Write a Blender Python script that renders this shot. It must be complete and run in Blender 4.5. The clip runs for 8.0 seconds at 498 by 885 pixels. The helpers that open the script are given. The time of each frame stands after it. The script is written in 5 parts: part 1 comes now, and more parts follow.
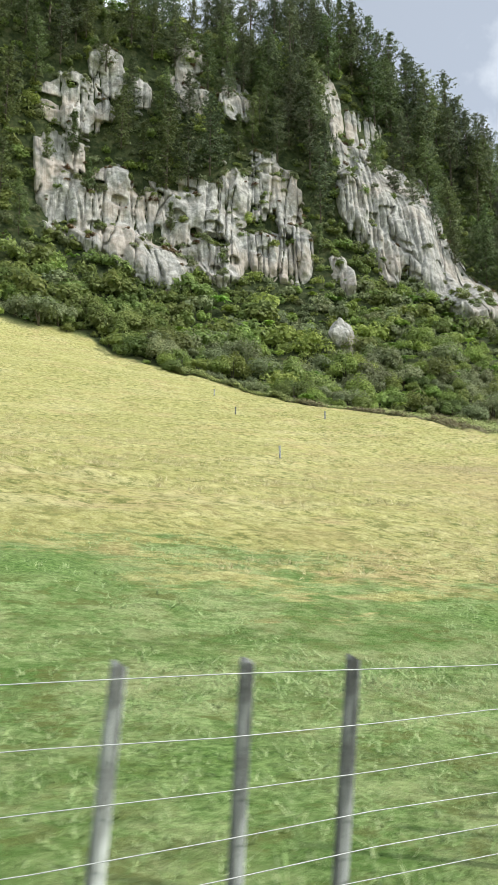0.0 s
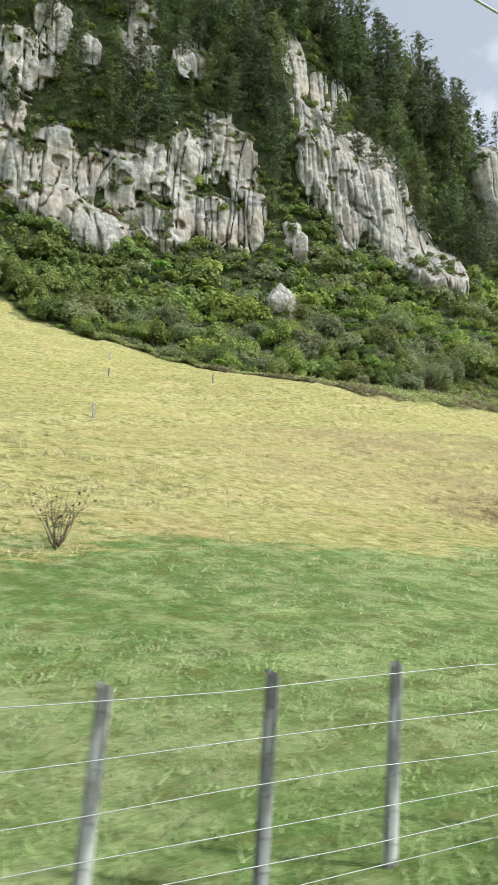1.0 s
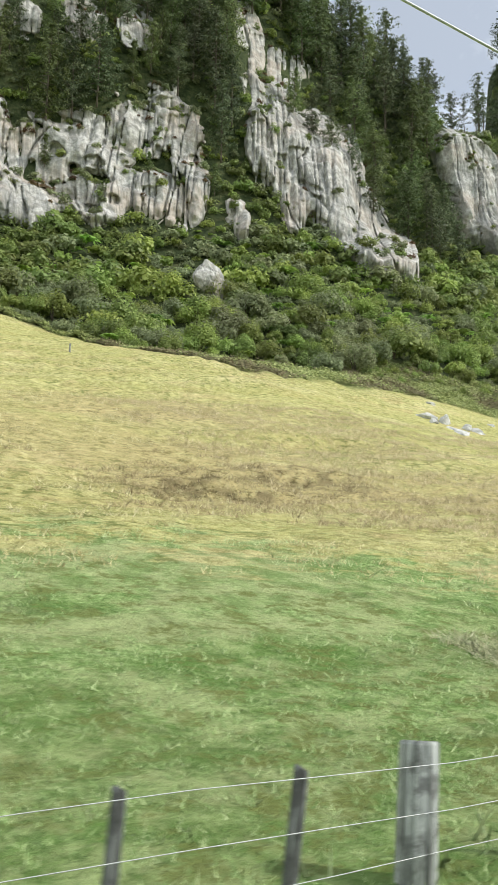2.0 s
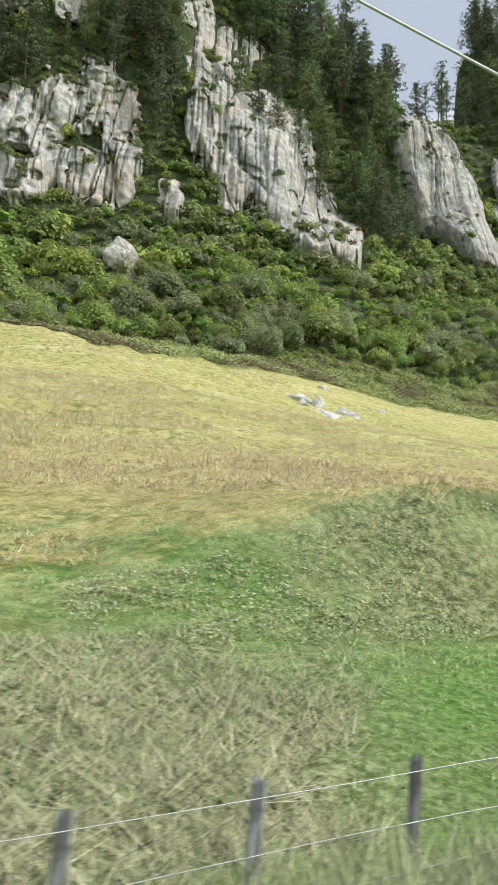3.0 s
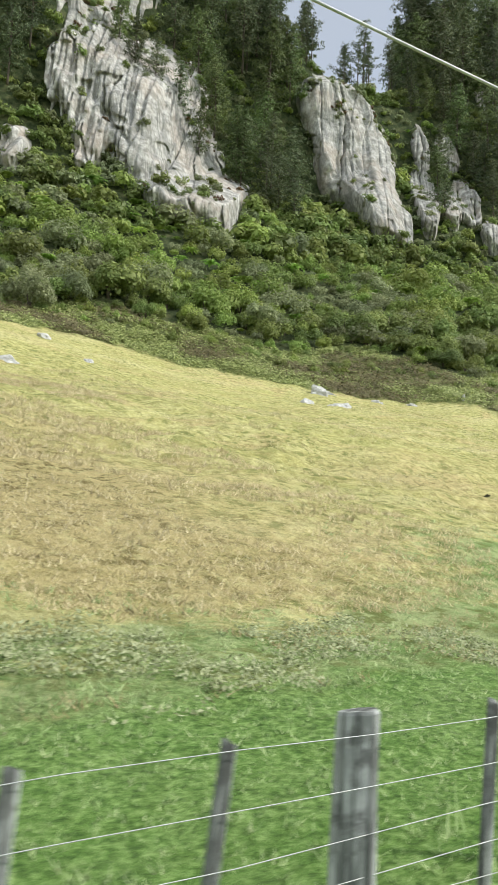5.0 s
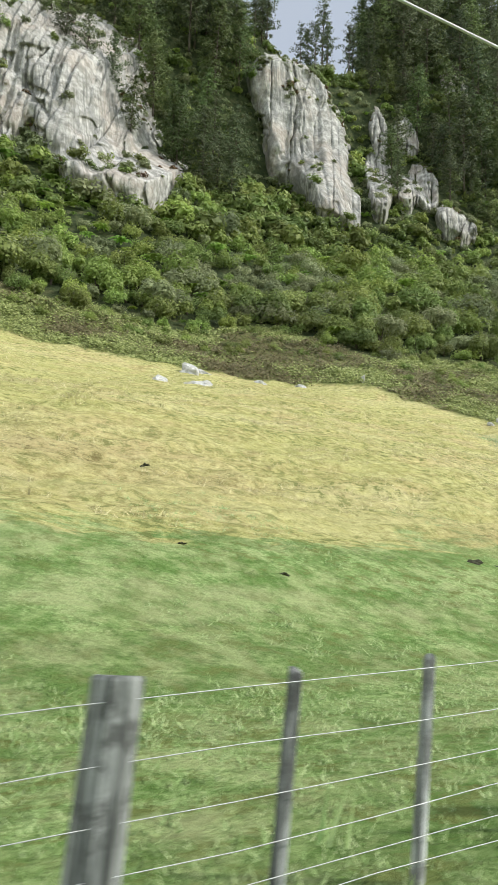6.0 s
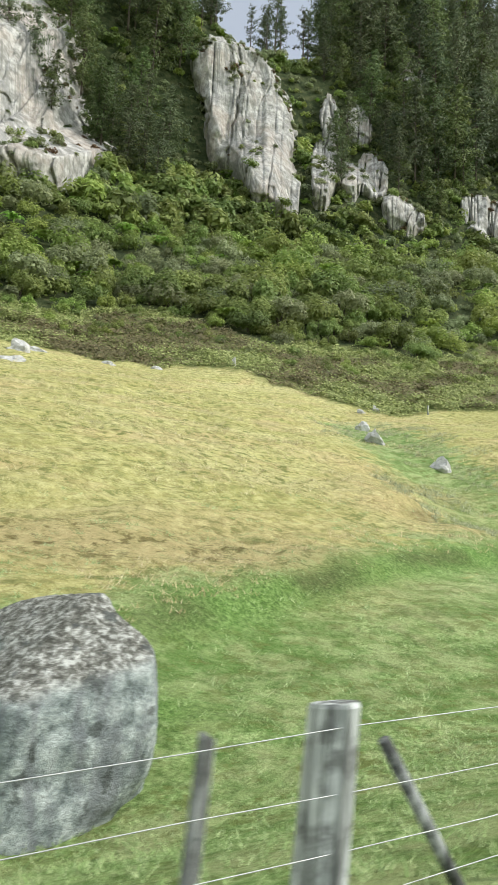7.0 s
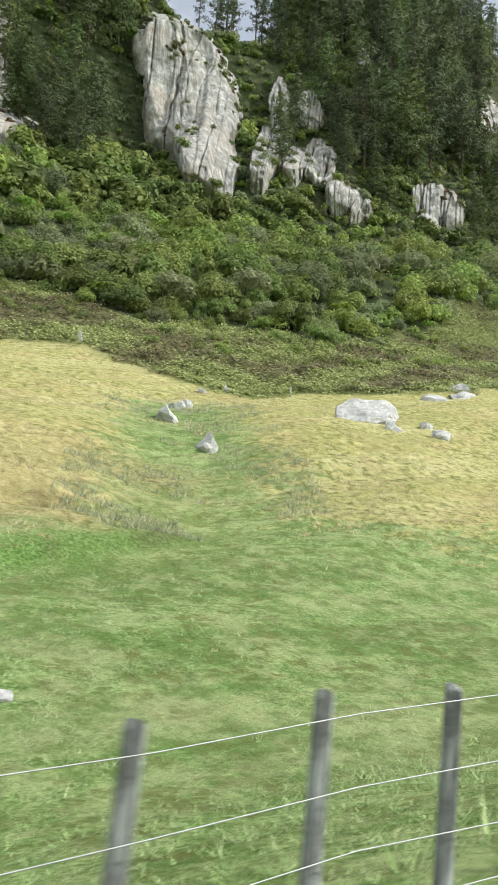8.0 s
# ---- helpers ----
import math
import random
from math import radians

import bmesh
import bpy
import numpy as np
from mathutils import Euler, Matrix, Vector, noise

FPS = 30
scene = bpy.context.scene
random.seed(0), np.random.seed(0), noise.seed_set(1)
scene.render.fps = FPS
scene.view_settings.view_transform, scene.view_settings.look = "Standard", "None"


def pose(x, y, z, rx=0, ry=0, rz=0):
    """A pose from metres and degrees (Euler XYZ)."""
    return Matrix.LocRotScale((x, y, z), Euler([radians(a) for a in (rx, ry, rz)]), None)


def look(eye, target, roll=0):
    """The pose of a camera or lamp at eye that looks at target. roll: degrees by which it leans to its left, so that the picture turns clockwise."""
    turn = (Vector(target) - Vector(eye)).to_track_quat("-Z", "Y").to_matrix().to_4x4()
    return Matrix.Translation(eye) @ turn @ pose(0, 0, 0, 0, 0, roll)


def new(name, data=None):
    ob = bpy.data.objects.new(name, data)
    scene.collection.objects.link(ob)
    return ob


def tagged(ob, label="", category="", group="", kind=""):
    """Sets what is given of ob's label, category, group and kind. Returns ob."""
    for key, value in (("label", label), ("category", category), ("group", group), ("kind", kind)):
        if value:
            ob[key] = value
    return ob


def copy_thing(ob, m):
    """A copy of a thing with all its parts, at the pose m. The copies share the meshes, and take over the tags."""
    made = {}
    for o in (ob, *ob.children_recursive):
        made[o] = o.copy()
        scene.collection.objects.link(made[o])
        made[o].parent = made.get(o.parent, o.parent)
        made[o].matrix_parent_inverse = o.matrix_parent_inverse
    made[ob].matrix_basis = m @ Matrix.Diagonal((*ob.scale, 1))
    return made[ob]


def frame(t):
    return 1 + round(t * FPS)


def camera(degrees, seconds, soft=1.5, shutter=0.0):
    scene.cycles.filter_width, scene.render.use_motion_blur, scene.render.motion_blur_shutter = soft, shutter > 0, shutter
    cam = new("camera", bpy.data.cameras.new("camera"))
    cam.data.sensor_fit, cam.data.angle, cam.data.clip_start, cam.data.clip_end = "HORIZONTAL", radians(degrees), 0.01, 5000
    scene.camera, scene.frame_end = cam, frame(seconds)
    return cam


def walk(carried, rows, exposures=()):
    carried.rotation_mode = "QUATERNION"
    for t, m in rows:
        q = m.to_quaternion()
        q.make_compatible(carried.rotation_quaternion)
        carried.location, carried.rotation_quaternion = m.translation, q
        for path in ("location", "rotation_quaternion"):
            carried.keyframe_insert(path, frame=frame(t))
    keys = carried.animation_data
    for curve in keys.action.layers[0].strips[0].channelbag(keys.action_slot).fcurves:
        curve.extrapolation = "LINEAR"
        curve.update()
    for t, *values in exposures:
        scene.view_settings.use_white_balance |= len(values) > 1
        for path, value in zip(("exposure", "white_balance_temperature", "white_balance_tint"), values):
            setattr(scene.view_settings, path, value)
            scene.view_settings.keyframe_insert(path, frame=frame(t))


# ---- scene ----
cam = camera(36.7, 8.0, soft=1.5, shutter=0.06)
METRES, EYE, TILT, LEAN, TURN = 160.0, 1.55, 10.0, 0.0, -29.7
ROWS = [
    (0.0, 0.0, 0.0, 0.0, -0.0, 0.0, -0.0),
    (0.5, 0.0514, 0.0281, -0.006, 0.11, -0.85, -0.15),
    (1.0, 0.1025, 0.055, -0.0118, 0.21, -1.52, -0.32),
    (1.5, 0.1537, 0.0835, -0.0179, 0.14, -1.9, -0.59),
    (3.0, 0.3126, 0.1743, -0.0372, -0.72, -1.99, -1.84),
    (3.5, 0.3667, 0.2048, -0.0419, -1.02, -2.06, -2.14),
    (4.0, 0.4205, 0.2354, -0.048, -1.23, -2.18, -2.32),
    (4.5, 0.4753, 0.2663, -0.0531, -1.36, -2.37, -2.38),
    (6.0, 0.6435, 0.3612, -0.0693, -1.36, -2.43, -2.43),
    (6.5, 0.6988, 0.3951, -0.0738, -1.53, -2.26, -2.63),
    (7.0, 0.7571, 0.4288, -0.0786, -1.79, -2.1, -3.01),
    (7.5, 0.812, 0.4607, -0.0828, -2.01, -1.99, -3.36),
    (8.0, 0.865, 0.4936, -0.0868, -2.3, -1.9, -3.61),
]
walk(cam, [(t, pose(0, 0, EYE, TILT, LEAN, TURN) @ pose(METRES * x, METRES * y, METRES * z, 90 + pitch, roll, yaw)) for t, x, y, z, yaw, pitch, roll in ROWS])

# ---- light ----
SUN = Vector((0.62, -0.42, 0.66)).normalized()
EL, AZ = math.asin(SUN.z), math.atan2(SUN.x, SUN.y)
lamp = bpy.data.lights.new("sun", "SUN")
lamp.energy, lamp.angle, lamp.color = 3.7, radians(3.0), (1.0, 0.97, 0.90)
sun = new("sun", lamp)
sun.matrix_world = look(SUN * 400, (0, 0, 0))

world = bpy.data.worlds.new("sky")
scene.world = world
world.use_nodes = True
wt = world.node_tree
wt.nodes.clear()
sky = wt.nodes.new("ShaderNodeTexSky")
sky.sky_type, sky.sun_disc, sky.sun_elevation, sky.sun_rotation = "NISHITA", False, EL, AZ
coord = wt.nodes.new("ShaderNodeTexCoord")
cloud = wt.nodes.new("ShaderNodeTexNoise")
cloud.inputs["Scale"].default_value, cloud.inputs["Detail"].default_value = 2.6, 7
cloud.inputs["Roughness"].default_value = 0.55
ramp = wt.nodes.new("ShaderNodeValToRGB")
ramp.color_ramp.elements[0].position, ramp.color_ramp.elements[1].position = 0.40, 0.52
ramp.color_ramp.elements[0].color = (0.36, 0.36, 0.36, 1)
mixc = wt.nodes.new("ShaderNodeMix")
mixc.data_type = "RGBA"
mixc.inputs[7].default_value = (11.6, 12.3, 12.9, 1)
back = wt.nodes.new("ShaderNodeBackground")
back.inputs["Strength"].default_value = 0.115
wout = wt.nodes.new("ShaderNodeOutputWorld")
wt.links.new(coord.outputs["Generated"], cloud.inputs["Vector"])
wt.links.new(cloud.outputs["Fac"], ramp.inputs["Fac"])
wt.links.new(ramp.outputs["Color"], mixc.inputs[0])
wt.links.new(sky.outputs["Color"], mixc.inputs[6])
wt.links.new(mixc.outputs[2], back.inputs["Color"])
wt.links.new(back.outputs["Background"], wout.inputs["Surface"])
scene.view_settings.exposure = -0.17


# ---- helpers of this scene ----
def part(name, mesh, material, parent=None, label=""):
    """Links mesh as one object under parent."""
    ob = new(name, mesh)
    if material and not mesh.materials:
        mesh.materials.append(material)
    if parent:
        ob.parent = parent
    return tagged(ob, label)


def mesh_of(name, verts, faces, smooth=False):
    me = bpy.data.meshes.new(name)
    verts, faces = np.asarray(verts, dtype=np.float32), np.asarray(faces, dtype=np.int32)
    k = faces.shape[1]
    me.vertices.add(len(verts))
    me.vertices.foreach_set("co", verts.ravel())
    me.loops.add(faces.size)
    me.loops.foreach_set("vertex_index", faces.ravel())
    me.polygons.add(len(faces))
    me.polygons.foreach_set("loop_start", np.arange(0, faces.size, k, dtype=np.int32))
    me.update(calc_edges=True)
    if smooth:
        me.polygons.foreach_set("use_smooth", np.ones(len(faces), dtype=bool))
    me.validate()
    return me


def from_bm(name, bm, smooth=False):
    me = bpy.data.meshes.new(name)
    bm.to_mesh(me)
    bm.free()
    if smooth:
        for p in me.polygons:
            p.use_smooth = True
    return me


def hash3(i, j, k, seed=0):
    n = (i * 374761393 + j * 668265263 + k * 914748364 + seed * 974634777) & 0x7FFFFFFF
    n = ((n ^ (n >> 13)) * 1274126177) & 0x7FFFFFFF
    n = ((n ^ (n >> 16)) * 1103515245) & 0x7FFFFFFF
    return ((n ^ (n >> 15)) & 0xFFFF) / 65535.0


def vnoise(x, y, z=0.0, seed=0, facets=False):
    """Noise from -1 to 1, smooth or in flat facets."""
    x, y, z = np.broadcast_arrays(np.asarray(x, float), np.asarray(y, float), np.asarray(z, float))
    i, j, k = (np.floor(v).astype(np.int64) for v in (x, y, z))
    f, g, h = (v - np.floor(v) for v in (x, y, z))
    if not facets:
        f, g, h = (v * v * (3 - 2 * v) for v in (f, g, h))
    r = 0
    for a in (0, 1):
        for b in (0, 1):
            for c in (0, 1):
                w = (f if a else 1 - f) * (g if b else 1 - g) * (h if c else 1 - h)
                r = r + w * hash3(i + a, j + b, k + c, seed)
    return 2 * r - 1


def fbm(x, y, z=0.0, octaves=4, seed=0):
    r, amp = 0, 1.0
    for o in range(octaves):
        r = r + amp * vnoise(x * 2**o, y * 2**o, z * 2**o, seed + o)
        amp *= 0.5
    return r / 1.6


def step(v, lo, hi):
    f = np.clip((v - lo) / (hi - lo), 0, 1)
    return f * f * (3 - 2 * f)


# ---- materials ----
class Nodes:
    def __init__(self, name):
        self.mat = bpy.data.materials.new(name)
        self.mat.use_nodes = True
        self.t = self.mat.node_tree
        self.bsdf = self.t.nodes["Principled BSDF"]

    def node(self, kind, **sets):
        n = self.t.nodes.new(kind)
        for key, v in sets.items():
            n.inputs[key.replace("_", " ")].default_value = v
        return n

    def link(self, a, b):
        self.t.links.new(a, b)

    def noise(self, scale, detail=4, rough=0.6, stretch=None, space="Object"):
        n = self.node("ShaderNodeTexNoise", Scale=scale, Detail=detail, Roughness=rough)
        c = self.node("ShaderNodeTexCoord")
        if stretch:
            m = self.node("ShaderNodeMapping")
            m.inputs["Scale"].default_value = stretch
            self.link(c.outputs[space], m.inputs["Vector"])
            self.link(m.outputs["Vector"], n.inputs["Vector"])
        else:
            self.link(c.outputs[space], n.inputs["Vector"])
        return n.outputs["Fac"]

    def ramp(self, fac, *stops):
        r = self.node("ShaderNodeValToRGB")
        e = r.color_ramp.elements
        while len(e) < len(stops):
            e.new(0.5)
        for el, (p, c) in zip(e, stops):
            el.position, el.color = p, (*c, 1) if len(c) == 3 else c
        self.link(fac, r.inputs["Fac"])
        return r.outputs["Color"]

    def mix(self, fac, a, b, blend="MIX"):
        m = self.node("ShaderNodeMix")
        m.data_type, m.blend_type = "RGBA", blend
        for v, i in ((fac, 0), (a, 6), (b, 7)):
            if isinstance(v, (int, float)):
                m.inputs[i].default_value = v
            elif isinstance(v, tuple):
                m.inputs[i].default_value = (*v, 1)
            else:
                self.link(v, m.inputs[i])
        return m.outputs[2]

    def math(self, op, a, b=0.5):
        m = self.node("ShaderNodeMath")
        m.operation = op
        for v, i in ((a, 0), (b, 1)):
            if isinstance(v, (int, float)):
                m.inputs[i].default_value = v
            else:
                self.link(v, m.inputs[i])
        return m.outputs[0]

    def attr(self, name):
        n = self.node("ShaderNodeAttribute")
        n.attribute_name = name
        return n.outputs["Fac"]

    def island(self):
        return self.node("ShaderNodeNewGeometry").outputs["Random Per Island"]

    def rand(self):
        return self.node("ShaderNodeObjectInfo").outputs["Random"]

    def finish(self, color, rough=0.9, bump=None, strength=0.4, distance=0.05, spec=0.25):
        if isinstance(color, tuple):
            self.bsdf.inputs["Base Color"].default_value = (*color, 1)
        else:
            self.link(color, self.bsdf.inputs["Base Color"])
        self.bsdf.inputs["Roughness"].default_value = rough
        self.bsdf.inputs["Specular IOR Level"].default_value = spec
        if bump is not None:
            b = self.node("ShaderNodeBump", Strength=strength, Distance=distance)
            self.link(bump, b.inputs["Height"])
            self.link(b.outputs["Normal"], self.bsdf.inputs["Normal"])
        return self.mat


def ground_material():
    m = Nodes("pasture")
    fine, mid, wide = m.noise(9, 6, 0.75), m.noise(0.7, 6, 0.7), m.noise(0.07, 4, 0.6)
    streak, patch = m.noise(0.9, 6, 0.72, (0.6, 1.4, 1.4)), m.noise(0.22, 5, 0.65, (0.7, 1.3, 1.3))
    dry = m.ramp(fine, (0.36, (0.30, 0.28, 0.095)), (0.5, (0.51, 0.49, 0.205)), (0.62, (0.69, 0.67, 0.34)))
    dry = m.mix(m.math("MULTIPLY", m.ramp(streak, (0.48, (0, 0, 0)), (0.56, (1, 1, 1))), 0.45), dry, (0.36, 0.34, 0.12))
    dry = m.mix(m.math("MULTIPLY", m.ramp(patch, (0.50, (0, 0, 0)), (0.58, (1, 1, 1))), 0.75), dry, (0.52, 0.41, 0.205))
    dry = m.mix(m.math("MULTIPLY", m.ramp(mid, (0.55, (0, 0, 0)), (0.64, (1, 1, 1))), 0.6), dry, (0.25, 0.215, 0.085))
    dry = m.mix(m.math("MULTIPLY", m.ramp(m.noise(2.6, 5, 0.75, (0.6, 1.3, 1.3)), (0.56, (0, 0, 0)), (0.63, (1, 1, 1))), 0.6), dry, (0.20, 0.17, 0.07))
    plot = m.noise(0.9, 8, 0.76, (0.9, 0.9, 1.0))
    band = m.noise(0.16, 5, 0.62, (0.35, 1.5, 1.5))
    dry = m.mix(m.math("MULTIPLY", m.ramp(band, (0.50, (0, 0, 0)), (0.57, (1, 1, 1))), 0.5), dry, (0.37, 0.36, 0.125))
    dry = m.mix(m.math("MULTIPLY", m.ramp(band, (0.40, (1, 1, 1)), (0.47, (0, 0, 0))), 0.5), dry, (0.60, 0.55, 0.29))
    dry = m.mix(m.math("MULTIPLY", m.ramp(wide, (0.47, (0, 0, 0)), (0.58, (1, 1, 1))), 0.4), dry, (0.40, 0.40, 0.14))
    green = m.ramp(fine, (0.36, (0.115, 0.19, 0.052)), (0.5, (0.255, 0.38, 0.13)), (0.62, (0.44, 0.57, 0.245)))
    green = m.mix(m.math("MULTIPLY", m.ramp(streak, (0.46, (0, 0, 0)), (0.56, (1, 1, 1))), 0.45), green, (0.27, 0.32, 0.125))
    green = m.mix(m.math("MULTIPLY", m.ramp(patch, (0.50, (0, 0, 0)), (0.58, (1, 1, 1))), 0.6), green, (0.115, 0.22, 0.05))
    green = m.mix(m.math("MULTIPLY", m.ramp(mid, (0.54, (0, 0, 0)), (0.63, (1, 1, 1))), 0.5), green, (0.15, 0.16, 0.075))
    clump = m.noise(2.4, 7, 0.74, (0.9, 0.95, 1.0))
    green = m.mix(m.math("MULTIPLY", m.ramp(clump, (0.52, (0, 0, 0)), (0.64, (1, 1, 1))), 0.4), green, (0.34, 0.38, 0.17))
    # low parts of the clumps coloured dark in place of tuft shadows
    green = m.mix(m.math("MULTIPLY", m.ramp(clump, (0.38, (1, 1, 1)), (0.49, (0, 0, 0))), 0.6), green, (0.075, 0.125, 0.03))
    dry = m.mix(m.math("MULTIPLY", m.ramp(clump, (0.41, (1, 1, 1)), (0.50, (0, 0, 0))), 0.6), dry, (0.27, 0.24, 0.09))
    green = m.mix(m.math("MULTIPLY", m.ramp(band, (0.52, (0, 0, 0)), (0.60, (1, 1, 1))), 0.5), green, (0.13, 0.19, 0.06))
    green = m.mix(m.math("MULTIPLY", m.ramp(band, (0.40, (1, 1, 1)), (0.47, (0, 0, 0))), 0.5), green, (0.36, 0.40, 0.19))
    green = m.mix(m.ramp(plot, (0.42, (0.5, 0.5, 0.5)), (0.50, (0, 0, 0))), green, (0.10, 0.205, 0.04))
    green = m.mix(m.ramp(plot, (0.50, (0, 0, 0)), (0.58, (0.4, 0.4, 0.4))), green, (0.46, 0.49, 0.24))
    dry = m.mix(m.ramp(plot, (0.40, (0.5, 0.5, 0.5)), (0.49, (0, 0, 0))), dry, (0.50, 0.47, 0.17))
    wob = m.math("ADD", m.attr("dry"), m.math("MULTIPLY", m.math("SUBTRACT", m.noise(0.9, 7, 0.75, (0.5, 1.2, 1.2)), 0.5), 2.2))
    col = m.mix(m.ramp(wob, (0.38, (0, 0, 0)), (0.62, (1, 1, 1))), green, dry)
    # tussocks: shadow at the bases and light on the heads painted into the colour
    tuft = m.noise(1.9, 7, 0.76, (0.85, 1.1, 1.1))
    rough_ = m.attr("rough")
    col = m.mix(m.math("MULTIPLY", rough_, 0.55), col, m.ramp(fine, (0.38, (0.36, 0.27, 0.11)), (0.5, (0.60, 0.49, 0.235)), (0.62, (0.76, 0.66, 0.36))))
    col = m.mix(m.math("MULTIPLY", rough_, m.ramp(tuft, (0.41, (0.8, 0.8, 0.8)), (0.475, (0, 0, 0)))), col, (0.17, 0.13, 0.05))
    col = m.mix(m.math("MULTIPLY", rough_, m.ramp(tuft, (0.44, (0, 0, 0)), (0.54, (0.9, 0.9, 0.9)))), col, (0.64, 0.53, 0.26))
    # specks: painted shadow between grass tufts, and paler tops
    speck = m.noise(1.9, 8, 0.74, (0.85, 1.0, 1.1))
    broken = m.ramp(m.noise(0.13, 5, 0.7, (0.6, 1.4, 1.4)), (0.40, (0.3, 0.3, 0.3)), (0.56, (1, 1, 1)))
    calm = m.math("SUBTRACT", 1.0, m.math("MULTIPLY", rough_, 0.8))
    col = m.mix(m.math("MULTIPLY", m.math("MULTIPLY", broken, calm), m.ramp(speck, (0.42, (0.9, 0.9, 0.9)), (0.48, (0, 0, 0)))), col, (0.17, 0.20, 0.06))
    col = m.mix(m.ramp(speck, (0.52, (0, 0, 0)), (0.62, (0.38, 0.38, 0.38))), col, m.mix(m.ramp(wob, (0.38, (0, 0, 0)), (0.62, (1, 1, 1))), (0.44, 0.54, 0.23), (0.80, 0.77, 0.38)))
    scrub = m.ramp(m.noise(1.6, 6, 0.7), (0.36, (0.10, 0.13, 0.04)), (0.5, (0.20, 0.24, 0.085)), (0.64, (0.32, 0.28, 0.14)))
    col = m.mix(m.attr("scrub"), col, scrub)
    col = m.mix(m.math("MULTIPLY", m.attr("lush"), 0.85), col, m.ramp(fine, (0.38, (0.06, 0.13, 0.03)), (0.5, (0.14, 0.265, 0.06)), (0.62, (0.27, 0.42, 0.13))))
    weed = m.ramp(m.noise(5, 6, 0.75), (0.40, (0.09, 0.105, 0.045)), (0.5, (0.24, 0.265, 0.12)), (0.60, (0.44, 0.445, 0.25)))
    col = m.mix(m.attr("weed"), col, weed)
    straw = m.ramp(m.noise(7, 6, 0.75, (1, 1, 1)), (0.40, (0.07, 0.085, 0.03)), (0.5, (0.25, 0.28, 0.13)), (0.60, (0.52, 0.52, 0.32)))
    col = m.mix(m.attr("straw"), col, straw)
    # woodland floor, its colour darkened to hold the shade under the bush
    shaded_floor = m.ramp(m.noise(0.5, 6, 0.7), (0.38, (0.025, 0.036, 0.016)), (0.52, (0.055, 0.072, 0.03)), (0.64, (0.10, 0.105, 0.05)))
    col = m.mix(m.attr("wood"), col, shaded_floor)
    soil = m.ramp(m.noise(1.6, 6, 0.66, (1, 1, 0.6)), (0.36, (0.42, 0.275, 0.135)), (0.5, (0.60, 0.42, 0.215)), (0.62, (0.74, 0.56, 0.33)))
    dark = m.ramp(m.noise(4, 6, 0.7), (0.36, (0.03, 0.021, 0.015)), (0.64, (0.13, 0.088, 0.058)))
    col = m.mix(m.attr("soil"), col, soil)
    clay = m.ramp(m.noise(4.5, 7, 0.75, (1, 1, 0.35)), (0.38, (0.22, 0.16, 0.075)), (0.5, (0.50, 0.39, 0.20)), (0.60, (0.82, 0.74, 0.51)))
    col = m.mix(m.attr("clay"), col, clay)
    col = m.mix(m.attr("darksoil"), col, dark)
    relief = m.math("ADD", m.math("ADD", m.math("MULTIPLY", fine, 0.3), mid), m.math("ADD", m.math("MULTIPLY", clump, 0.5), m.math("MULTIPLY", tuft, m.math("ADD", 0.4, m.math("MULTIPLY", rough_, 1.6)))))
    return m.finish(col, 0.95, relief, 0.9, 0.28, 0.1)


def rock_material(name, warm=0.0, lichen=0.35):
    m = Nodes(name)
    big, mid, fine = m.noise(0.07, 5, 0.6), m.noise(0.45, 6, 0.7), m.noise(2.2, 6, 0.75)
    run, thin = m.noise(0.5, 5, 0.6, (1.0, 0.10, 0.07)), m.noise(1.5, 4, 0.55, (1.0, 0.05, 0.035))
    col = m.ramp(mid, (0.38, (0.22, 0.215, 0.20)), (0.5, (0.40, 0.392, 0.37)), (0.61, (0.60, 0.59, 0.56)))
    col = m.mix(m.math("MULTIPLY", m.ramp(big, (0.47, (0, 0, 0)), (0.60, (1, 1, 1))), 0.40 + warm), col, (0.48, 0.39, 0.32))
    where = m.ramp(m.noise(0.055, 4, 0.6), (0.43, (0.12, 0.12, 0.12)), (0.56, (1, 1, 1)))
    col = m.mix(m.math("MULTIPLY", where, m.ramp(run, (0.50, (0, 0, 0)), (0.60, (0.65, 0.65, 0.65)))), col, (0.26, 0.26, 0.255))
    col = m.mix(m.math("MULTIPLY", where, m.ramp(thin, (0.53, (0, 0, 0)), (0.60, (0.6, 0.6, 0.6)))), col, (0.15, 0.15, 0.14))
    blotch = m.noise(0.22, 7, 0.75)
    col = m.mix(m.ramp(blotch, (0.52, (0, 0, 0)), (0.60, (0.6, 0.6, 0.6))), col, (0.28, 0.27, 0.235))
    col = m.mix(m.math("MULTIPLY", m.ramp(fine, (0.57, (0, 0, 0)), (0.64, (1, 1, 1))), lichen), col, (0.20, 0.21, 0.15))
    relief = m.math("ADD", m.math("ADD", run, m.math("MULTIPLY", thin, 0.5)), m.math("MULTIPLY", fine, 0.35))
    return m.finish(col, 0.92, relief, 0.9, 0.35, 0.12)


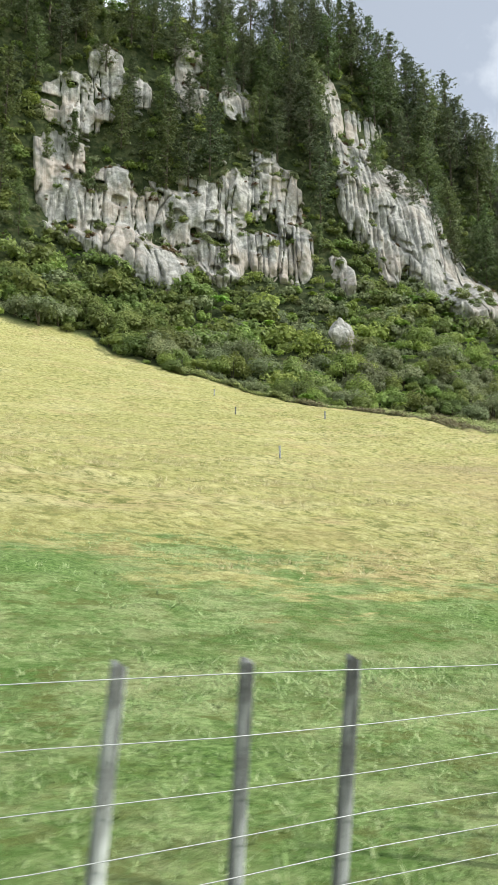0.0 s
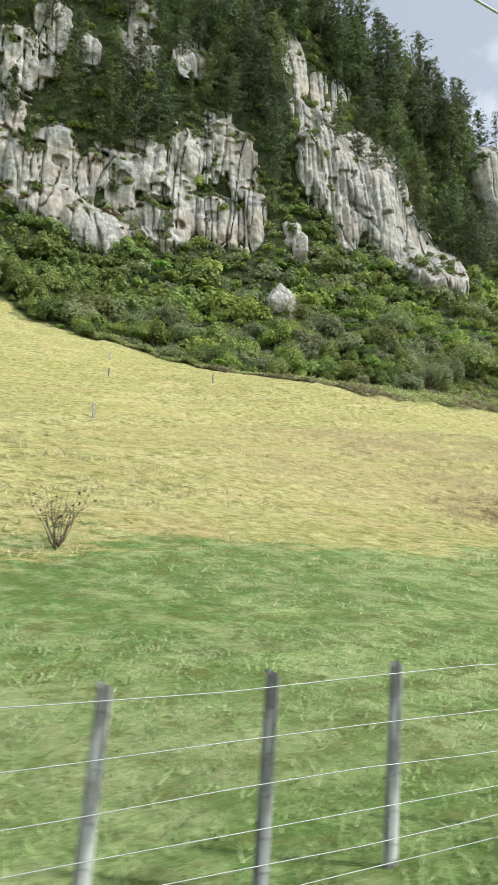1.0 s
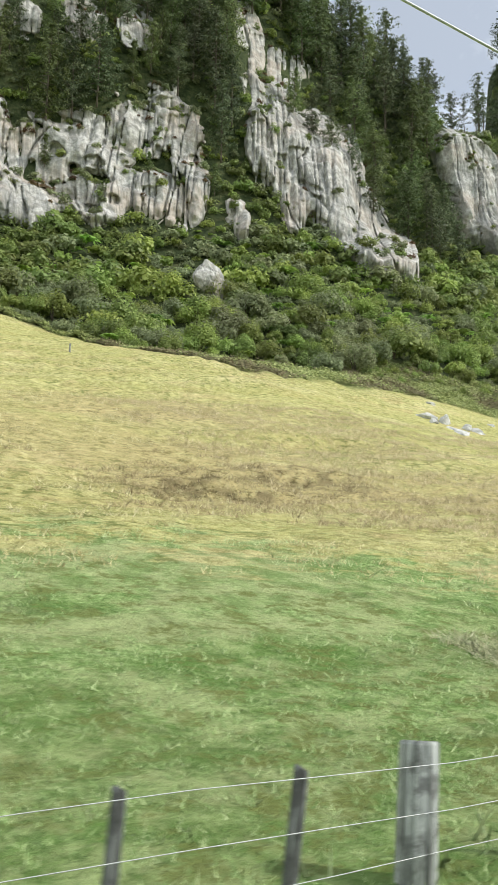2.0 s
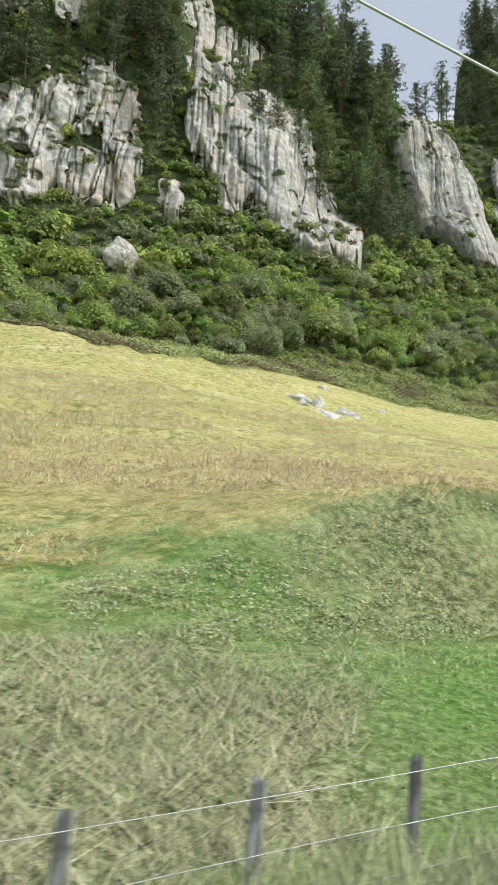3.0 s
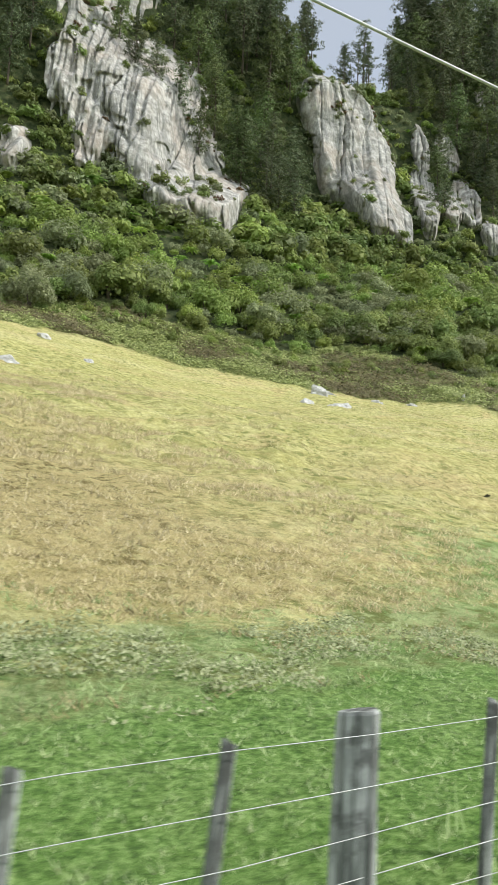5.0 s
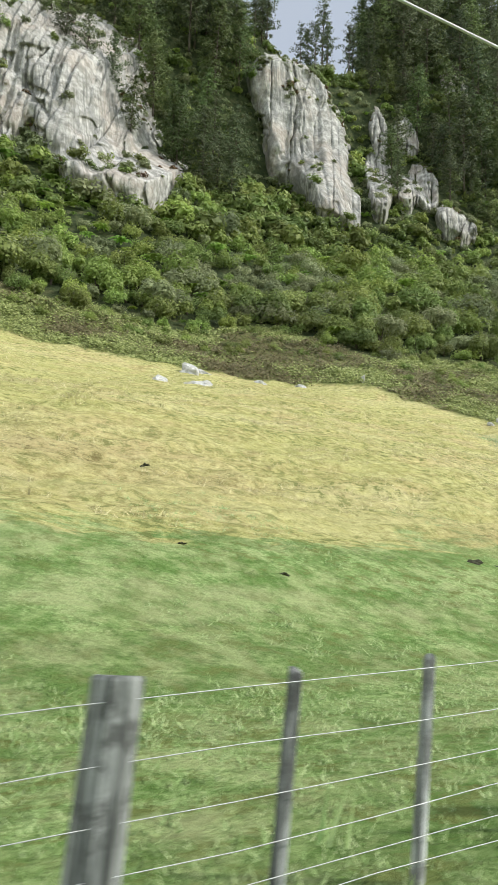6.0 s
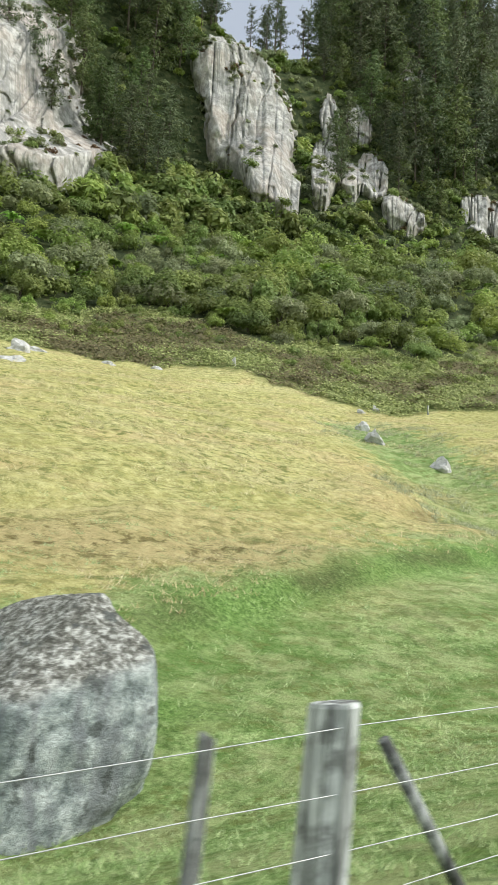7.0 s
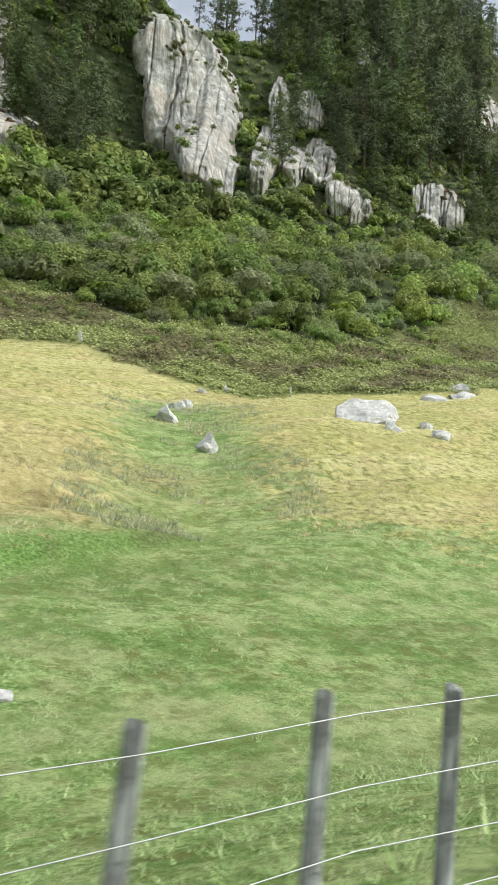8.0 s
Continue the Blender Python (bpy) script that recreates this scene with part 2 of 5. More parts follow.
def boulder_material():
    m = Nodes("lichened_boulder")
    mid, fine = m.noise(4, 7, 0.74), m.noise(11, 6, 0.75)
    run = m.noise(4, 5, 0.6, (1.0, 1.0, 0.12))
    col = m.ramp(mid, (0.38, (0.15, 0.18, 0.175)), (0.5, (0.34, 0.385, 0.375)), (0.62, (0.60, 0.65, 0.63)))
    col = m.mix(m.ramp(run, (0.48, (0, 0, 0)), (0.60, (0.75, 0.75, 0.75))), col, (0.20, 0.215, 0.225))
    top = m.attr("up")
    speck = m.ramp(m.math("ADD", m.math("MULTIPLY", fine, 0.6), m.math("MULTIPLY", mid, 0.4)), (0.43, (0.085, 0.085, 0.07)), (0.50, (0.22, 0.22, 0.19)), (0.58, (0.62, 0.63, 0.58)))
    col = m.mix(top, col, speck)
    pock = m.noise(3.2, 4, 0.6)
    col = m.mix(m.ramp(pock, (0.60, (0, 0, 0)), (0.65, (0.8, 0.8, 0.8))), col, (0.09, 0.10, 0.095))
    return m.finish(col, 0.9, m.math("ADD", mid, m.math("MULTIPLY", fine, 0.5)), 0.9, 0.07, 0.15)


def stone_material():
    m = Nodes("pasture_stone")
    big, mid, fine = m.noise(0.9, 5, 0.65), m.noise(3.5, 6, 0.7), m.noise(12, 6, 0.75)
    col = m.ramp(mid, (0.36, (0.38, 0.38, 0.36)), (0.5, (0.58, 0.575, 0.55)), (0.62, (0.76, 0.755, 0.73)))
    col = m.mix(m.math("MULTIPLY", m.ramp(big, (0.48, (0, 0, 0)), (0.60, (1, 1, 1))), 0.6), col, (0.30, 0.30, 0.28))
    col = m.mix(m.math("MULTIPLY", m.ramp(fine, (0.55, (0, 0, 0)), (0.63, (1, 1, 1))), 0.6), col, (0.17, 0.17, 0.14))
    return m.finish(col, 0.92, m.math("ADD", mid, m.math("MULTIPLY", fine, 0.5)), 0.8, 0.08, 0.15)


def leaf_material(name, dark, mid, light, island=True, rough=0.6, glow=0.25, vary=0.76):
    m = Nodes(name)
    r = m.island() if island else m.noise(2)
    col = m.ramp(r, (0.0, dark), (0.55, mid), (1.0, light))
    hue = m.node("ShaderNodeHueSaturation")
    m.link(col, hue.inputs["Color"])
    one = m.math("FRACT", m.math("ADD", m.rand(), m.attr("tint")), 0)
    m.link(m.math("ADD", 0.5 - 0.04 * vary, m.math("MULTIPLY", one, 0.065 * vary)), hue.inputs["Hue"])
    m.link(m.math("ADD", 1.0 - vary / 2, m.math("MULTIPLY", m.math("FRACT", m.math("MULTIPLY", one, 7.3), 0), vary)), hue.inputs["Value"])
    m.finish(hue.outputs["Color"], rough, None, spec=0.3)
    tr = m.node("ShaderNodeBsdfTranslucent")
    m.link(hue.outputs["Color"], tr.inputs["Color"])
    mx = m.node("ShaderNodeMixShader", Fac=glow)
    out = m.t.nodes["Material Output"]
    m.link(m.bsdf.outputs[0], mx.inputs[1])
    m.link(tr.outputs[0], mx.inputs[2])
    m.link(mx.outputs[0], out.inputs["Surface"])
    return m.mat


def wood_material():
    m = Nodes("weathered_timber")
    grain, blot = m.noise(14, 6, 0.7, (1, 1, 0.08)), m.noise(3.5, 5, 0.65)
    col = m.ramp(grain, (0.38, (0.085, 0.09, 0.085)), (0.5, (0.27, 0.285, 0.27)), (0.62, (0.58, 0.60, 0.58)))
    col = m.mix(m.math("MULTIPLY", m.ramp(blot, (0.50, (0, 0, 0)), (0.60, (1, 1, 1))), 0.75), col, (0.09, 0.09, 0.085))
    hue = m.node("ShaderNodeHueSaturation")
    m.link(col, hue.inputs["Color"])
    m.link(m.math("ADD", 0.6, m.math("MULTIPLY", m.rand(), 0.8)), hue.inputs["Value"])
    return m.finish(hue.outputs["Color"], 0.9, grain, 0.6, 0.01, 0.2)


def plain_material(name, a, b, scale=4, rough=0.8, metal=0.0, stretch=None):
    m = Nodes(name)
    n = m.noise(scale, 5, 0.65, stretch)
    mat = m.finish(m.ramp(n, (0.3, a), (0.7, b)), rough, n, 0.3, 0.01)
    m.bsdf.inputs["Metallic"].default_value = metal
    return mat


M_GROUND = ground_material()
M_ROCK = rock_material("pale_cliff_rock")
M_ROCK_WARM = rock_material("buff_cliff_rock", 0.15, 0.4)
M_STONE = stone_material()
M_BOULDER = boulder_material()
M_WOOD = wood_material()
M_WIRE = plain_material("galvanised_wire", (0.42, 0.43, 0.43), (0.62, 0.63, 0.63), 30, 0.5, 0.5)
M_CABLE = plain_material("aluminium_cable", (0.40, 0.41, 0.42), (0.62, 0.63, 0.64), 20, 0.5, 0.3)
M_CREAM = plain_material("cream_rock", (0.36, 0.31, 0.20), (0.70, 0.64, 0.47), 9, 0.9)
M_WHITE = plain_material("white_plastic", (0.72, 0.75, 0.76), (0.82, 0.84, 0.84), 6, 0.5)
M_BARK = plain_material("bark", (0.06, 0.05, 0.04), (0.17, 0.14, 0.11), 3, 0.95, 0, (1, 1, 0.2))
M_DEAD = plain_material("bleached_bark", (0.30, 0.28, 0.25), (0.52, 0.50, 0.46), 3, 0.95, 0, (1, 1, 0.2))
M_BROAD = leaf_material("broad_leaves", (0.145, 0.20, 0.055), (0.23, 0.30, 0.09), (0.33, 0.40, 0.14), rough=0.55, glow=0.42, vary=0.6)
M_GREY = leaf_material("grey_green_leaves", (0.19, 0.225, 0.11), (0.275, 0.32, 0.165), (0.37, 0.415, 0.23), glow=0.42, vary=0.5)
M_BRIGHT = leaf_material("bright_leaves", (0.19, 0.265, 0.062), (0.295, 0.39, 0.10), (0.41, 0.50, 0.16), rough=0.55, glow=0.42, vary=0.55)
M_FERN = leaf_material("fern_fronds", (0.138, 0.225, 0.0438), (0.263, 0.413, 0.0875), (0.438, 0.6, 0.163), glow=0.4)
M_PINE = leaf_material("pine_needles", (0.05, 0.075, 0.034), (0.105, 0.142, 0.066), (0.175, 0.215, 0.105), glow=0.32, vary=0.6)
M_PINE_LIGHT = leaf_material("young_pine_needles", (0.07, 0.108, 0.036), (0.135, 0.19, 0.064), (0.21, 0.27, 0.105), glow=0.32, vary=0.6)
M_BLADE = leaf_material("grass_blades", (0.14, 0.245, 0.07), (0.31, 0.45, 0.155), (0.60, 0.70, 0.36), glow=0.12, vary=0.0)
M_STRAW = leaf_material("dry_grass", (0.36, 0.31, 0.12), (0.56, 0.51, 0.24), (0.76, 0.71, 0.42), glow=0.12, vary=0.0)
M_TAWNY = leaf_material("tawny_grass", (0.36, 0.29, 0.12), (0.58, 0.49, 0.25), (0.78, 0.69, 0.43), glow=0.12, vary=0.0)
M_BROWN = leaf_material("brown_grass", (0.22, 0.17, 0.075), (0.42, 0.34, 0.16), (0.62, 0.53, 0.29), glow=0.12, vary=0.0)
M_PALE = leaf_material("bleached_grass", (0.26, 0.26, 0.13), (0.46, 0.46, 0.26), (0.72, 0.72, 0.48), glow=0.12, vary=0.0)
M_WEED = leaf_material("weed_leaves", (0.17, 0.20, 0.085), (0.32, 0.36, 0.18), (0.52, 0.55, 0.33), glow=0.12, vary=0.0)
M_BRAMBLE = leaf_material("green_bramble", (0.11, 0.15, 0.045), (0.24, 0.31, 0.10), (0.39, 0.45, 0.19), glow=0.25)
M_BRACKEN = leaf_material("bramble_leaves", (0.115, 0.115, 0.05), (0.215, 0.205, 0.09), (0.32, 0.285, 0.145), glow=0.25)
M_RUSSET = leaf_material("russet_leaves", (0.10, 0.065, 0.035), (0.19, 0.125, 0.065), (0.28, 0.20, 0.11), glow=0.25, vary=0.5)
M_CLOD = plain_material("dark_earth", (0.025, 0.025, 0.016), (0.09, 0.09, 0.05), 14, 0.95)
M_TWIG = plain_material("twigs", (0.09, 0.07, 0.05), (0.22, 0.18, 0.13), 8, 0.95)


# ---- terrain ----
GX = np.array([-60, -20, 20, 50, 80, 110, 140, 170, 200, 235, 280, 340], float)
LINES = {}
LINES[-9] = (0.5, 0.2, -0.3, -0.6, -0.9, -0.8, -0.6, 0.1, 0.4, 0.6, 0.8, 1.0)
LINES[1.6] = (0.5, 0.2, -0.35, -0.6, -0.9, -0.85, -0.55, 0.15, 0.4, 0.6, 0.8, 1.0)
LINES[3.5] = (0.9, 0.5, -0.6, -1.4, -1.85, -1.4, -0.95, 0.1, 0.6, 0.9, 1.1, 1.2)
LINES[10] = (1.2, 0.7, 0.1, -0.6, -0.6, -1.0, -2.1, -1.5, -0.6, 0.3, 1.0, 1.9)
LINES[18] = (2.6, 2.4, 1.8, 1.2, 2.3, 1.6, 0.2, -0.2, 0.4, 1.6, 2.8, 4.1)
LINES[28] = (5.6, 5.6, 4.6, 2.8, 4.2, 3.8, 3.1, 2.9, 4.6, 6.6, 8.6, 10.5)
LINES[45] = (8.0, 8.3, 8.4, 8.4, 9.0, 9.1, 9.6, 9.1, 11.8, 16.9, 20.5, 24)
LINES[65] = (12, 12.4, 13, 14.2, 16.4, 14.4, 14.0, 15.2, 16.8, 23.5, 28, 33)
LINES[90] = (21, 21, 21.5, 23.4, 26.3, 26.3, 23.0, 24.0, 29.8, 34.3, 40.0, 46.4)
LINES[120] = (34, 34, 34.5, 35.5, 34.9, 35.2, 41.6, 42.3, 47.0, 56.3, 67.5, 80)
LINES[150] = (49, 48.5, 48, 48, 51.9, 57.4, 64.7, 68.4, 69.6, 73.6, 81.9, 94)
LINES[170] = (63, 63, 63, 63, 64.5, 72.3, 83.9, 91.4, 89.5, 94.4, 112, 130)
LINES[190] = (85, 83.4, 80.7, 82.1, 87.3, 99.9, 115.2, 125, 114.8, 109, 132, 170)
LINES[210] = (116, 115, 113, 113.5, 132.6, 162.8, 171.6, 162.2, 154, 163, 174, 202)
LINES[235] = (190, 200, 205, 205, 205, 205, 210, 222, 214, 202, 184, 255)
LINES[270] = (205, 215, 220, 222, 222, 222, 226, 236, 222, 206, 186, 275)
GY, GZ = np.array(list(LINES), float), np.array(list(LINES.values()), float)


def slopes():
    d, h = np.zeros_like(GZ), np.diff(GY)
    s = np.diff(GZ, axis=0) / h[:, None]
    d[0], d[-1] = s[0], s[-1]
    for k in range(1, len(GY) - 1):
        up = s[k - 1] * s[k] > 0
        w1, w2 = 2 * h[k] + h[k - 1], h[k] + 2 * h[k - 1]
        d[k] = np.where(up, (w1 + w2) / (w1 / np.where(up, s[k - 1], 1) + w2 / np.where(up, s[k], 1)), 0)
    return d


GT = slopes()


def base(x, y):
    """The broad lie of the land."""
    x, y = np.broadcast_arrays(np.clip(np.asarray(x, float), GX[0], GX[-1]), np.clip(np.asarray(y, float), GY[0], GY[-1]))
    i = np.clip(np.searchsorted(GX, x, side="right") - 1, 0, len(GX) - 2)
    j = np.clip(np.searchsorted(GY, y, side="right") - 1, 0, len(GY) - 2)
    f, g = (x - GX[i]) / (GX[i + 1] - GX[i]), (y - GY[j]) / (GY[j + 1] - GY[j])
    f, h = f * f * (3 - 2 * f) * 0.5 + f * 0.5, GY[j + 1] - GY[j]

    def column(i):
        return (2 * g**3 - 3 * g**2 + 1) * GZ[j, i] + (g**3 - 2 * g**2 + g) * h * GT[j, i] + (3 * g**2 - 2 * g**3) * GZ[j + 1, i] + (g**3 - g**2) * h * GT[j + 1, i]

    return column(i) * (1 - f) + column(i + 1) * f


def bank_line(x):
    return np.interp(x, (58, 66, 71, 74.5, 77.5, 81, 83.5, 88, 93, 100, 108), (12.6, 12.2, 11.5, 10.0, 10.7, 10.8, 10.1, 9.5, 9.7, 10.4, 11.5)) + 0.3 * vnoise(x * 0.9, 0, 0, 5)


def bank_window(x):
    return step(x, 60, 70) * (1 - step(x, 90, 108))


def toe(x):
    """Where the pasture ends and the scrub begins."""
    return np.interp(x, (-60, 30, 49, 57, 69, 78, 86, 104, 115, 125, 135, 158, 176, 186, 196, 214, 229, 260, 340), (165, 162, 160, 141, 125, 100, 86, 84, 90, 100, 99, 91, 85, 81, 68, 66, 61, 70, 90)) + 1.6 * vnoise(x * 0.12, 3, 0, 8) + 0.8 * vnoise(x * 0.5, 9, 0, 9)


def strip(x):
    """How far low brambles reach beyond the toe before the bush."""
    return np.interp(x, (-60, 70, 85, 95, 113, 128, 145, 152, 168, 190, 203, 231, 271, 340), (1, 1, 16, 36, 32, 20, 17, 20, 18, 28, 26, 28, 30, 25)) + 2.5 * vnoise(x * 0.1, 7, 0, 12)


def gully(x, y):
    line = 176 + (y - 30) * 0.42
    return np.exp(-(((x - line) / 6.0) ** 2)) * step(y, 22, 31) * (1 - step(y, 56, 66))


def ditch_line(x):
    return 15.0 + (x - 146) * 0.42 + 0.8 * vnoise(x * 0.15, 2, 0, 81)


def ditch_window(x):
    return step(x, 144, 149) * (1 - step(x, 170, 178))


def saddle(x, y):
    """1 inside the notch in the skyline behind the tower, 0 outside."""
    side = np.abs(x - 284 - 0.62 * (y - 213)) - 0.06 * np.clip(y - 213, 0, None)
    behind = step(x, 284, 294) * (1 - step(x, 345, 365)) * step(y, 250, 266)
    return np.maximum((1 - step(side, 7.0, 13.0)) * step(y, 206, 216), behind)


def tussocky(x, y):
    """1 where the turf is broken into coarse tussocks."""
    bank = step(x, 60, 68) * (1 - step(x, 104, 116)) * step(y - bank_line(x), 0.2, 1.5) * (1 - step(y + 5 * vnoise(x * 0.08, y * 0.1, 0, 61), 27, 40))
    spots = sum(np.exp(-(((x - a) / r) ** 2) - ((y - b) / (0.7 * r)) ** 2) for a, b, r in ((52.5, 28, 6.0), (60, 31, 7.0), (47, 38, 9.0), (58, 52, 12.0), (152.5, 21, 4.5), (146, 22, 4.0), (168, 29, 5.0), (130, 30, 7.0), (174, 36, 5.0)))
    return np.clip(np.maximum(bank, np.clip(spots, 0, 1)) * (0.75 + 0.5 * vnoise(x * 0.22, y * 0.3, 0, 62)), 0, 1)


def height(x, y):
    x, y = np.broadcast_arrays(np.asarray(x, float), np.asarray(y, float))
    z = base(x, y).copy()
    w, d = bank_window(x), y - bank_line(x)
    rise = step(d, -0.35, 0.35)
    scoop = step(x, 73.9, 76.2) * (1 - step(x, 80.5, 84.5))
    above, under = np.exp(-np.clip(d, 0, None) / 5.0), np.exp(-np.clip(-d, 0, None) / 2.5)
    talus = scoop * 0.9 * np.exp(-np.clip(-d - 0.4, 0, None) / 1.1)
    z += w * (rise * (0.6 + 1.65 * scoop) * above - (1 - rise) * (0.8 * scoop * under - talus) + (1 - scoop) * ((0.9 + 0.8 * (1 - step(x, 76, 90))) * (1 - 0.6 * step(x, 79, 85)) * step(d, -3.2, 0.0) * above - 0.35 * (1 - step(d, -3.2, 0.0)) * under))
    z += w * np.exp(-((d / 1.6) ** 2)) * 0.14 * fbm(x * 1.3, y * 1.3, 0, 3, 44)
    z -= 1.5 * gully(x, y)
    off = y - ditch_line(x)
    z += ditch_window(x) * np.exp(-((off / 3.5) ** 2)) * (0.30 * np.tanh(off / 0.45) - 0.12)
    z -= 0.45 * np.exp(-(((x - 143) / 3.0) ** 2) - ((y - 9.2) / 1.8) ** 2)
    near, field = step(y, 3.0, 6.0), step(y, 12, 30) * (1 - step(y, 150, 175))
    z += near * (0.10 * fbm(x * 0.35, y * 0.35, 0, 3, 20) + 0.05 * vnoise(x * 1.3, y * 1.3, 0, 24))
    z += field * (0.40 * fbm(x * 0.09, y * 0.16, 0, 3, 30) + (0.16 + 0.30 * step(vnoise(x * 0.035, y * 0.05, 0, 38), 0.0, 0.4)) * fbm(x * 0.45, y * 0.9, 0, 3, 33) + 0.24 * np.abs(vnoise(x * 0.25, y * 1.1 + 0.6 * vnoise(x * 0.2, y * 0.2), 0, 36)))
    z += step(y, 150, 180) * 1.5 * fbm(x * 0.12, y * 0.12, 0, 3, 40)
    z += tussocky(x, y) * (0.13 * np.abs(vnoise(x * 0.75, y * 1.0, 0, 63)) + 0.10 * vnoise(x * 1.3, y * 1.5, 0, 64))
    # small worn scars on the slope
    for sx, sy, r, h in SCARS:
        q = np.exp(-(((x - sx) / r) ** 2) - ((y - sy) / (0.6 * r)) ** 2)
        z += h * q * np.tanh((y - sy) / 0.8)
    z -= saddle(x, y) * np.clip(z - 180, 0, None)
    return z


SCARS = [(52.5, 29, 4.0, 0.5), (60, 32, 5.0, 0.5), (120.5, 55.6, 2.5, 0.5), (168.3, 30.0, 2.2, 0.7), (126, 22, 2.0, 0.4), (186, 33.8, 3.0, 0.5), (147, 26, 2.5, 0.35), (66, 44, 6, 0.6)]


def axis(*spans):
    out = []
    for lo, hi, st in spans:
        out += list(np.arange(lo, hi, st))
    return np.array(out)


def build_ground():
    xs = np.concatenate((-np.geomspace(4000, 62, 14), axis((-60, -8, 2.0), (-8, 44, 0.7), (44, 112, 0.36), (112, 185, 0.6), (185, 342, 2.0)), np.geomspace(344, 4000, 14)))
    ys = np.concatenate((-np.geomspace(4000, 13, 14), axis((-12, 3, 1.0), (3, 8, 0.45), (8, 13, 0.22), (13, 34, 0.42), (34, 70, 0.8), (70, 272, 1.6)), np.geomspace(274, 4000, 12)))
    gx, gy = np.meshgrid(xs, ys, indexing="ij")
    gz = height(gx, gy)
    nx, ny = gx.shape
    idx = np.arange(nx * ny).reshape(nx, ny)
    faces = np.stack((idx[:-1, :-1], idx[1:, :-1], idx[1:, 1:], idx[:-1, 1:]), -1).reshape(-1, 4)
    me = mesh_of("ground", np.stack((gx, gy, gz), -1).reshape(-1, 3), faces, True)
    w, d, t = bank_window(gx), gy - bank_line(gx), toe(gx)
    dry_from = np.interp(gx, (-60, 0, 20, 43, 62, 70, 100, 112, 139, 150, 160, 170, 176, 184, 340), (17.5, 17, 16.5, 16, 13, 11.2, 11.5, 15.5, 20, 24, 26, 28, 31, 22, 22))
    dry_from = np.where((gx > 143) & (gx < 175), ditch_line(gx) + 1.2, dry_from)
    masks = {
        "rough": tussocky(gx, gy),
        "clay": 0.95 * step(gx + fbm(gx * 0.7, gy * 0.7, 0, 3, 83), 81.5, 83) * (1 - step(gx + 2 * fbm(gx * 0.5, gy * 0.5, 0, 3, 84), 90, 94)) * step(d, -1.1, -0.5) * (1 - step(d, 0.1, 0.3)) * step(fbm(gx * 1.1, gy * 1.1, 0, 4, 77), -0.45, 0.05),
        "straw": step(gx + 1.5 * fbm(gx * 0.5, gy * 0.5, 0, 3, 78), 46, 49) * (1 - step(gx + 2.0 * fbm(gx * 0.4, gy * 0.6, 0, 3, 79), 61, 65)) * step(gy, 4.2, 5.0) * (1 - step(gy + 0.6 * fbm(gx * 0.6, gy * 0.6, 0, 3, 80), 9.0, 9.8)),
        "dry": step(gy + 5 * fbm(gx * 0.10, gy * 0.2, 0, 5, 50), dry_from - 6, dry_from + 6) * (1 - 0.9 * gully(gx, gy)) * (1 - 0.15 * step(gx, 172, 190) * (1 - step(gy, 34, 42))),
        "scrub": step(gy, t - 0.6, t + 0.6),
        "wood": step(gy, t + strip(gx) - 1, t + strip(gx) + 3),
        "lush": step(gy + 2 * fbm(gx * 0.2, gy * 0.2, 0, 3, 87), -3, 1) * step(gx, 56, 64) * (1 - step(gx, 104, 116)) * (1 - step(gy + 0.8 * fbm(gx * 0.4, gy * 0.4, 0, 3, 76), 7.6, 8.8)),
        "weed": w * step(gx, 62, 68) * step(d, -3.4, -2.4) * (1 - step(d, 0.0, 0.35)) * (0.4 + 0.6 * step(fbm(gx * 0.5, gy * 0.5, 0, 3, 60), -0.6, 0.2)),
        "soil": step(gx + fbm(gx * 0.7, gy * 0.7, 0, 3, 71), 74.6, 76.2) * (1 - step(gx + 1.5 * fbm(gx * 0.6, gy * 0.9, 0, 3, 75), 78.2, 80.8)) * step(d + 0.8 * fbm(gx * 0.8, gy * 0.8, 0, 3, 72), -2.2, -1.0) * (1 - step(d, 0.2, 0.4)) * (1 - 0.9 * step(gx, 79, 83) * step(-d, 0.5, 1.2)),
        "darksoil": step(gx + fbm(gx, gy, 0, 2, 74), 70.2, 71.4) * (1 - step(gx, 73.6, 74.6)) * step(d, -0.30, -0.1) * (1 - step(d, 0.3, 0.42)) * 0.95,
    }
    ditch = ditch_line(gx)
    masks["darksoil"] = np.maximum(masks["darksoil"], 0.55 * ditch_window(gx) * np.exp(-(((gy - ditch - 0.1) / 0.4) ** 2)) * step(fbm(gx * 0.5, gy * 0.5, 0, 3, 68), -0.25, 0.15))
    masks["lush"] = np.maximum(masks["lush"], 1.1 * np.exp(-(((gy - ditch) / 0.8) ** 2)) * step(gx, 143, 149) * (1 - step(gx, 168, 178)))
    for lx, ly, lr in ((63.9, 11.1, 1.2), (4.2, 16.8, 1.8), (13.3, 12.5, 1.6), (157.4, 12.7, 0.8), (152.7, 9.8, 0.9), (3.2, 6.0, 1.0), (140, 17, 1.6), (139.8, 11.5, 1.0), (141.0, 14.0, 1.4), (145.5, 12.5, 1.2)):
        masks["lush"] = np.maximum(masks["lush"], 1.1 * np.exp(-(((gx - lx) / lr) ** 2) - ((gy - ly) / (0.8 * lr)) ** 2))
        masks["dry"] = masks["dry"] * (1 - 0.8 * np.exp(-(((gx - lx) / lr) ** 2) - ((gy - ly) / lr) ** 2))
    edge_in = step(d + 0.3 * fbm(gx * 0.9, gy * 0.9, 0, 3, 73), -0.25, 0.2)
